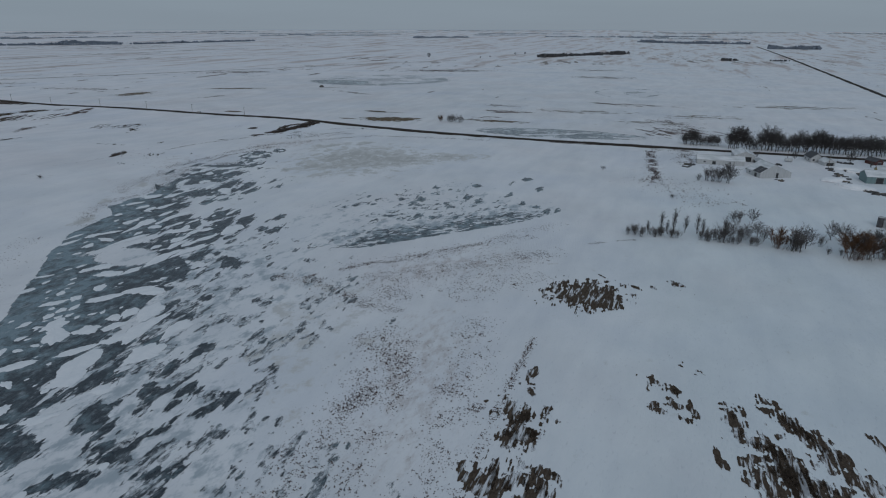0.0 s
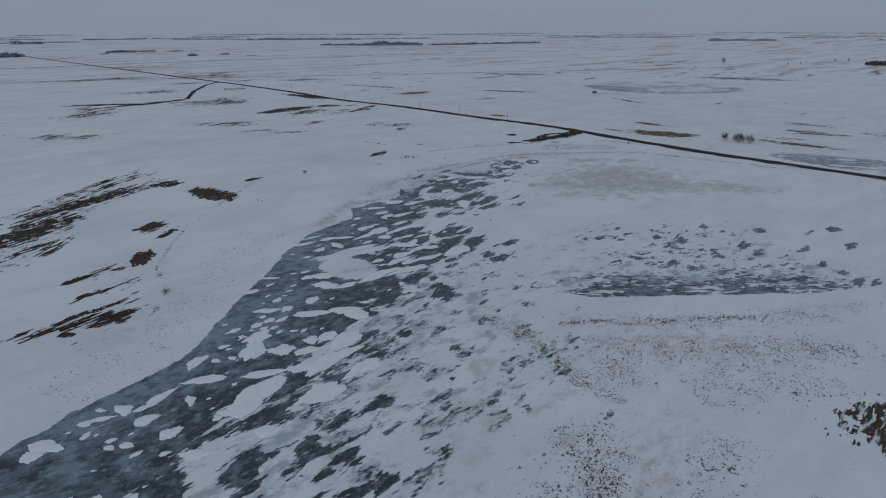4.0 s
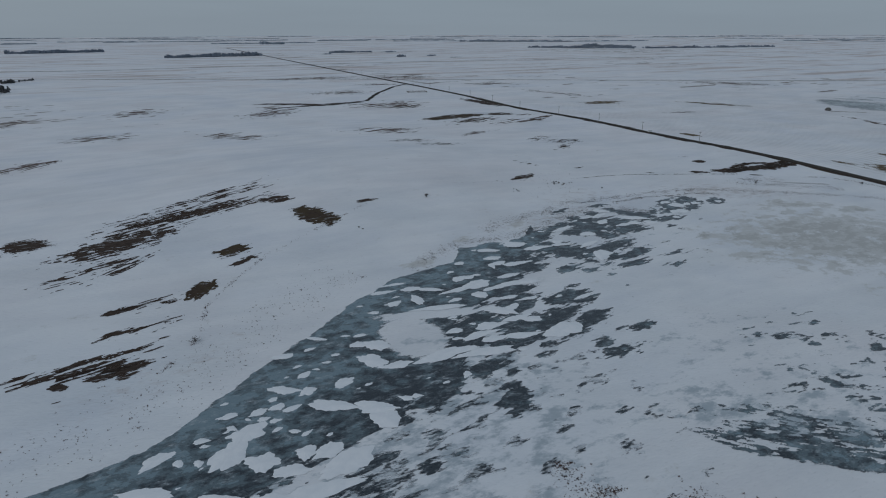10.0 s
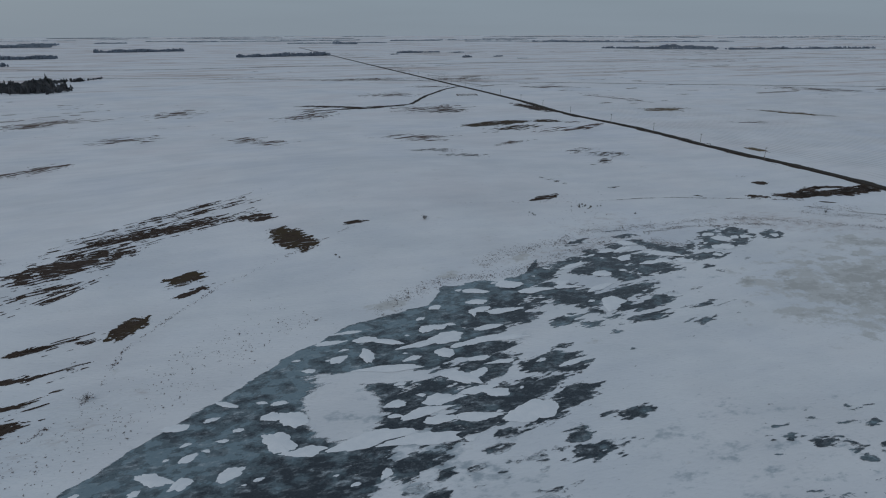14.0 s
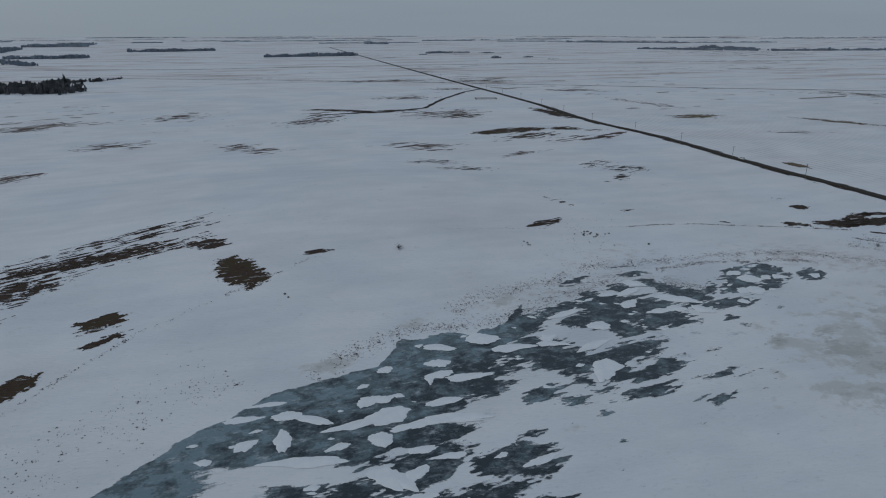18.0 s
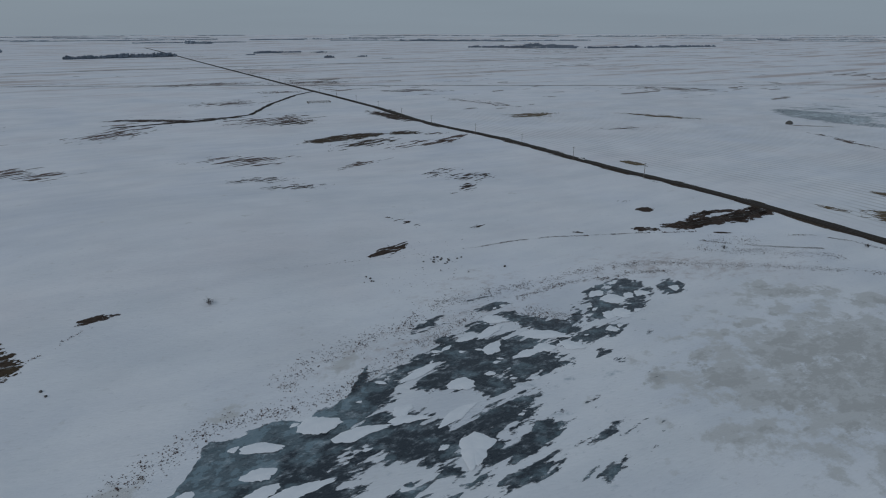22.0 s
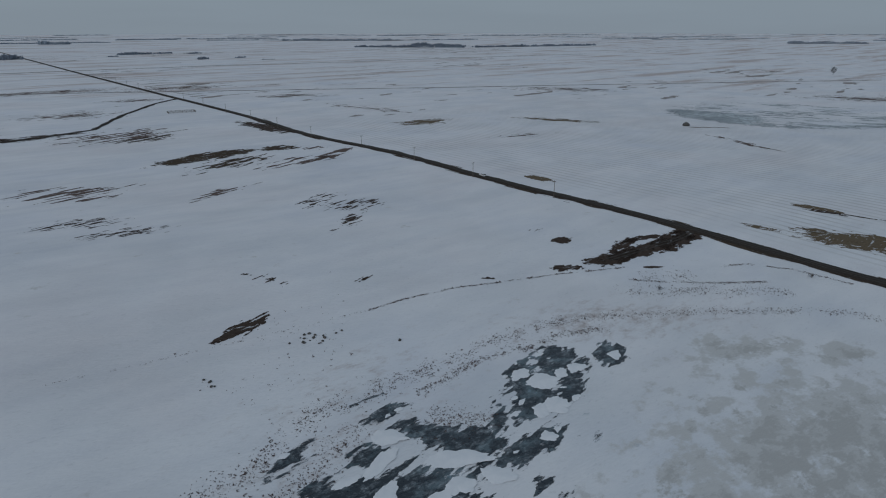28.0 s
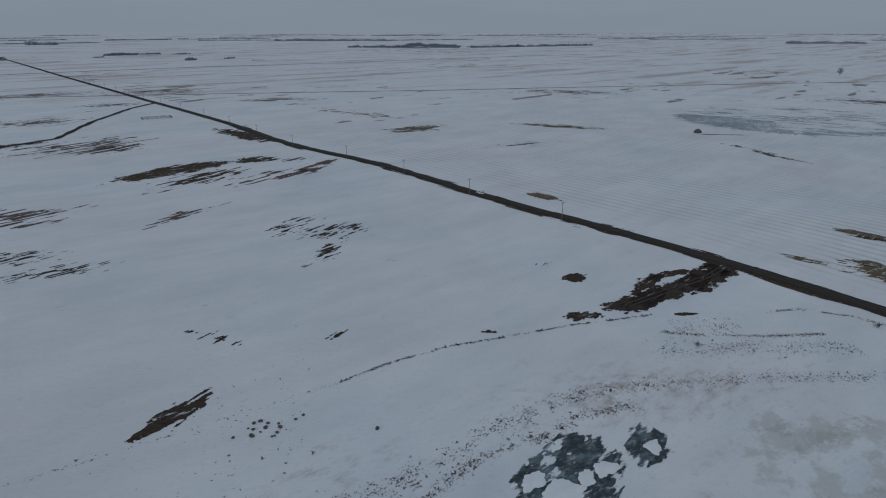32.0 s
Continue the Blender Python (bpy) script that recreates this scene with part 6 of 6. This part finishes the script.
def parked_car(x, y, turn):
    ob = thing("car", Matrix.Translation(spot(x, y, 0.46)) @ Matrix.Rotation(radians(turn), 4, "Z"), "white station wagon standing on a gravel road", "car")
    bm = prism([(-2.35, 0.32), (2.3, 0.32), (2.36, 0.62), (2.25, 0.9), (1.15, 1.02), (-2.3, 1.02), (-2.4, 0.7)], -0.9, 0.9)
    bmesh.ops.bevel(bm, geom=bm.edges[:], offset=0.06, segments=2, affect="EDGES")
    part("body", bm, PAINT, ob)
    bm = prism([(1.05, 1.0), (0.35, 1.52), (-1.75, 1.55), (-2.2, 1.0)], -0.78, 0.78)
    bmesh.ops.bevel(bm, geom=bm.edges[:], offset=0.05, segments=2, affect="EDGES")
    part("cabin", bm, PAINT, ob)
    for s in (-1, 1):
        part("side_window", prism([(0.82, 1.08), (0.32, 1.45), (-1.66, 1.47), (-1.98, 1.08)], s * 0.785 - 0.006, s * 0.785 + 0.006), GLASS, ob)
        part("headlight", boxes((2.25, s * 0.62 - 0.16, 0.62, 2.37, s * 0.62 + 0.16, 0.78), bevel=0.02), STEEL, ob)
    for p, q in (((1.1, 1.03), (0.42, 1.5)), ((-2.24, 1.03), (-1.82, 1.5))):
        d = 0.02 if p[0] > 0 else -0.02
        part("windscreen" if p[0] > 0 else "rear_window", prism([p, q, (q[0] + d, q[1] + 0.01), (p[0] + d, p[1] + 0.01)], -0.68, 0.68), GLASS, ob)
    for wx in (-1.45, 1.4):
        for wy in (-0.8, 0.8):
            wheel(ob, wx, wy)
    return ob


parked_car(-447, 512.5, 178)


# ---- farm buildings ----
def gable(name, x, y, turn, width, length, wall, ridge, walls, roof, label, category="building", group="farm buildings", openings=(), skew=0.0, over=0.35):
    """A gabled building: ridge along its own y, its first corner side at -x."""
    ob = thing(name, Matrix.Translation(spot(x, y)) @ Matrix.Rotation(radians(turn), 4, "Z"), label, category, group)
    w, h = width / 2, length / 2
    part("wall", prism([(-w, -0.3), (w, -0.3), (w, wall), (skew, ridge), (-w, wall)], -h, h), walls, ob)
    for s in (-1, 1):
        run = w - s * skew
        drop = (ridge - wall) / run
        e = (w + over, wall - drop * over)
        part("roof_slope", prism([(skew, ridge + 0.03), (s * e[0], e[1] + 0.03), (s * e[0], e[1] + 0.22), (skew, ridge + 0.25)], -h - over, h + over), roof, ob)
    part("ridge_cap", boxes((skew - 0.2, -h - over, ridge + 0.2, skew + 0.2, h + over, ridge + 0.3), bevel=0.03), GREYROOF if roof is SNOWROOF else roof, ob)
    for kind, side, c, z0, ow, oh in openings:
        z1 = z0 + oh
        if side in "ns":
            yy = h if side == "n" else -h
            bm = boxes((c - ow / 2, yy - 0.05, z0, c + ow / 2, yy + 0.05, z1), bevel=0.01)
            rim = boxes((c - ow / 2 - 0.1, yy - 0.03, z0, c - ow / 2, yy + 0.07, z1), (c + ow / 2, yy - 0.03, z0, c + ow / 2 + 0.1, yy + 0.07, z1), (c - ow / 2 - 0.1, yy - 0.03, z1, c + ow / 2 + 0.1, yy + 0.07, z1 + 0.1))
        else:
            xx = w if side == "e" else -w
            bm = boxes((xx - 0.05, c - ow / 2, z0, xx + 0.05, c + ow / 2, z1), bevel=0.01)
            rim = boxes((xx - 0.03, c - ow / 2 - 0.1, z0, xx + 0.07, c - ow / 2, z1), (xx - 0.03, c + ow / 2, z0, xx + 0.07, c + ow / 2 + 0.1, z1), (xx - 0.03, c - ow / 2 - 0.1, z1, xx + 0.07, c + ow / 2 + 0.1, z1 + 0.1))
        o = part(kind, bm, DARK if kind != "window" else GLASS, ob)
        part("frame", rim, WHITE, o)
    return ob


shed = gable("machine_shed", 34, 462, 92, 10, 30, 3.2, 5.4, WHITE, SNOWROOF, "long low white shed with snow on its roof",
             openings=[("door", "w", 4, 0, 2.2, 2.2), ("window", "w", -6, 1.2, 1.2, 0.8), ("window", "w", 10, 1.2, 1.2, 0.8), ("door", "s", 0, 0, 4, 2.8)])
gable("pole_barn", 50, 482, 4, 13, 17, 4.2, 7.0, WHITE, SNOWROOF, "white pole barn with a snowy roof behind a shed",
      openings=[("door", "s", 2, 0, 4, 3.4), ("window", "e", 3, 1.5, 1.2, 1.0)])
gable("lean_to", 59, 470, 4, 5, 8, 2.4, 3.2, DARK, GREYROOF, "dark open lean-to beside the sheds", openings=[("door", "s", 0, 0, 3, 2.0)])
barn = gable("barn", 61, 434, 24, 20, 16, 3.2, 8.2, WHITE, SNOWROOF, "large white barn with a broad snowy roof", skew=-1.5,
             openings=[("door", "s", 1.0, 0, 1.6, 3.0), ("door", "w", -3, 0, 2.6, 2.4), ("window", "w", 4, 1.2, 1.2, 0.9)])
for k in range(2):
    bm = prism([(-10.6, 3.28), (-5.6, 6.06), (-5.63, 6.13), (-10.63, 3.35)], -8.1 + k * 4.2, -4.2 + k * 4.2)
    part("bare_roof_panel", bm, DARKROOF, barn, "dark roof panel swept clear of snow")
gable("farmhouse", 96, 494, 10, 8, 12, 3.0, 6.0, WHITE, DARKROOF, "white farmhouse with a dark roof by the trees", "house",
      openings=[("door", "s", 1.5, 0, 1.0, 2.1), ("window", "s", -2, 1.0, 1.3, 1.2), ("window", "w", -3, 1.0, 1.2, 1.2), ("window", "w", 3, 1.0, 1.2, 1.2)])
gable("garage", 102, 482, 20, 7, 8, 2.5, 4.4, WHITE, SNOWROOF, "small white garage under a snowy roof", openings=[("door", "s", 0, 0, 4.8, 2.1)])
gable("red_shed", 133, 496, 30, 6, 9, 2.4, 4.2, RED, DARKROOF, "small weathered red shed in a snowy yard", openings=[("door", "s", 0, 0, 2.4, 1.9)])
gable("teal_shop", 124, 437, 96, 12, 22, 4.2, 7.0, TEAL, SNOWROOF, "teal metal workshop with a snowy roof", openings=[("door", "w", 4, 0, 4, 3.6), ("window", "w", -4, 1.5, 1.4, 1.0)])
gable("mustard_shed", 132, 458, 90, 9, 14, 3.2, 5.5, YELLOW, SNOWROOF, "mustard yellow shed behind the workshop", openings=[("door", "w", 0, 0, 3, 2.6)])
gable("small_house", 104, 330, 25, 8, 11, 3.0, 6.4, WHITE, GREYROOF, "grey-roofed house among bare trees", "house",
      openings=[("door", "s", 0, 0, 1.0, 2.1), ("window", "w", 2, 1.0, 1.3, 1.2), ("window", "w", -2.5, 1.0, 1.3, 1.2)])


def silo(x, y, r, h):
    ob = thing("silo", Matrix.Translation(spot(x, y)), "dark stave silo with a domed cap", "silo", "farm silos")
    bm = bmesh.new()
    tube(bm, (0, 0, -0.3), (0, 0, h), r, r, 20)
    part("drum", bm, DARKROOF, ob)
    bm = bmesh.new()
    for k in range(4):
        a, b = k / 4, (k + 1) / 4
        tube(bm, (0, 0, h + 0.5 * r * math.sin(a * 1.57)), (0, 0, h + 0.5 * r * math.sin(b * 1.57)), r * 1.04 * math.cos(a * 1.57), max(0.05, r * 1.04 * math.cos(b * 1.57)), 20)
    part("cap", bm, GREYROOF, ob)
    for z in np.arange(0.8, h, 1.2):
        bm = bmesh.new()
        tube(bm, (0, 0, z), (0, 0, z + 0.08), r + 0.03, r + 0.03, 20)
        part("hoop", bm, DARKROOF, ob)


silo(97.5, 333, 1.3, 4.6)


def fuel_tank(x, y):
    ob = thing("fuel_tank", Matrix.Translation(spot(x, y)), "rounded white tank on skids in snow", "tank")
    bm = bmesh.new()
    for a, b, ra, rb in ((-2.6, -2.3, 0.5, 1.0), (-2.3, 2.3, 1.15, 1.15), (2.3, 2.6, 1.0, 0.5)):
        tube(bm, (a, 0, 1.5), (b, 0, 1.5), ra, rb, 18)
    part("drum", bm, WHITE, ob)
    for s in (-1.5, 1.5):
        part("leg", boxes((s - 0.15, -0.8, -0.2, s + 0.15, 0.8, 0.7), bevel=0.02), STEEL, ob)


fuel_tank(79, 483)


def junk(x, y, seed):
    """A snow-dusted heap of old machine parts and boards."""
    rnd = random.Random(seed)
    ob = thing("scrap_heap", Matrix.Translation(spot(x, y)) @ Matrix.Rotation(rnd.uniform(0, 6), 4, "Z"), "dark heap of scrap half buried in snow", "scrap", "scrap in the yard")
    for _ in range(rnd.randint(3, 6)):
        a, b, c = rnd.uniform(0.5, 2.2), rnd.uniform(0.3, 0.9), rnd.uniform(0.3, 0.9)
        bm = boxes((-a, -b, -0.2, a, b, c), bevel=0.06)
        bmesh.ops.rotate(bm, verts=bm.verts[:], cent=(0, 0, 0), matrix=Matrix.Rotation(rnd.uniform(0, 3), 3, "Z") @ Matrix.Rotation(rnd.uniform(-0.2, 0.2), 3, "X"))
        bmesh.ops.translate(bm, verts=bm.verts[:], vec=(rnd.gauss(0, 1.5), rnd.gauss(0, 1.0), 0))
        part("scrap_piece", bm, rnd.choice((DARK, STONE, WOOD, DARKROOF)), ob)


rnd = random.Random(5)
for k, (x, y) in enumerate(((101, 466), (102, 460), (101.5, 452), (102, 447), (104, 443), (102.5, 436), (103, 429), (104.5, 424), (106.5, 418), (108, 413), (110.7, 408), (112.5, 404), (114, 401), (117, 400),
                            (51, 448), (53, 444), (66, 420), (118, 439), (119.5, 441), (116, 454), (109, 462), (70, 470), (13, 445), (15, 449), (16.5, 452), (113, 491), (118, 490), (120, 398))):
    junk(x, y, k)


def snow_bank(x, y, a, b, h, turn, seed):
    bm = bmesh.new()
    bmesh.ops.create_icosphere(bm, subdivisions=4, radius=1.0)
    for v in bm.verts:
        n1 = 1 + 0.28 * noise.noise(v.co * 1.4 + Vector((seed, 0, 0))) + 0.1 * noise.noise(v.co * 4 + Vector((0, seed, 0)))
        v.co = Vector((v.co.x * a * n1, v.co.y * b * n1, max(-0.15, v.co.z) * h * n1))
    me = bpy.data.meshes.new("snow_bank")
    bm.to_mesh(me)
    bm.free()
    me.materials.append(DRIFT)
    me.polygons.foreach_set("use_smooth", [True] * len(me.polygons))
    ob = new("snow_bank", me)
    ob.matrix_world = Matrix.Translation(spot(x, y)) @ Matrix.Rotation(radians(turn), 4, "Z")
    tagged(ob, "ploughed-up bank of snow in the farmyard", "snow bank", "snow banks")


for k, row in enumerate(((98, 432, 9, 5, 1.8, 30), (104, 415, 11, 6, 2.0, -30), (110, 470, 8, 4, 1.6, 0), (118, 462, 9, 4, 1.5, 10), (72, 445, 6, 3, 1.0, 60))):
    snow_bank(*row, k)


# ---- corral by the side road ----
def corral(x, y, turn):
    ob = thing("corral", Matrix.Translation(spot(x, y)) @ Matrix.Rotation(radians(turn), 4, "Z"), "low weathered corral fence in open snow", "fence")
    for p, q in (((-13, -6), (13, -6)), ((13, -6), (13, 6)), ((13, 6), (-13, 6)), ((-13, 6), (-13, -6))):
        n = 6
        for k in range(n):
            bx, by = p[0] + (q[0] - p[0]) * k / n, p[1] + (q[1] - p[1]) * k / n
            part("post", boxes((bx - 0.12, by - 0.12, -0.3, bx + 0.12, by + 0.12, 1.7), bevel=0.02), WOOD, ob)
        for z in (0.5, 1.0, 1.5):
            bm = bmesh.new()
            tube(bm, (*p, z), (*q, z), 0.1, 0.1, 5)
            part("rail", bm, WOOD, ob)


corral(-856, 478, 80)
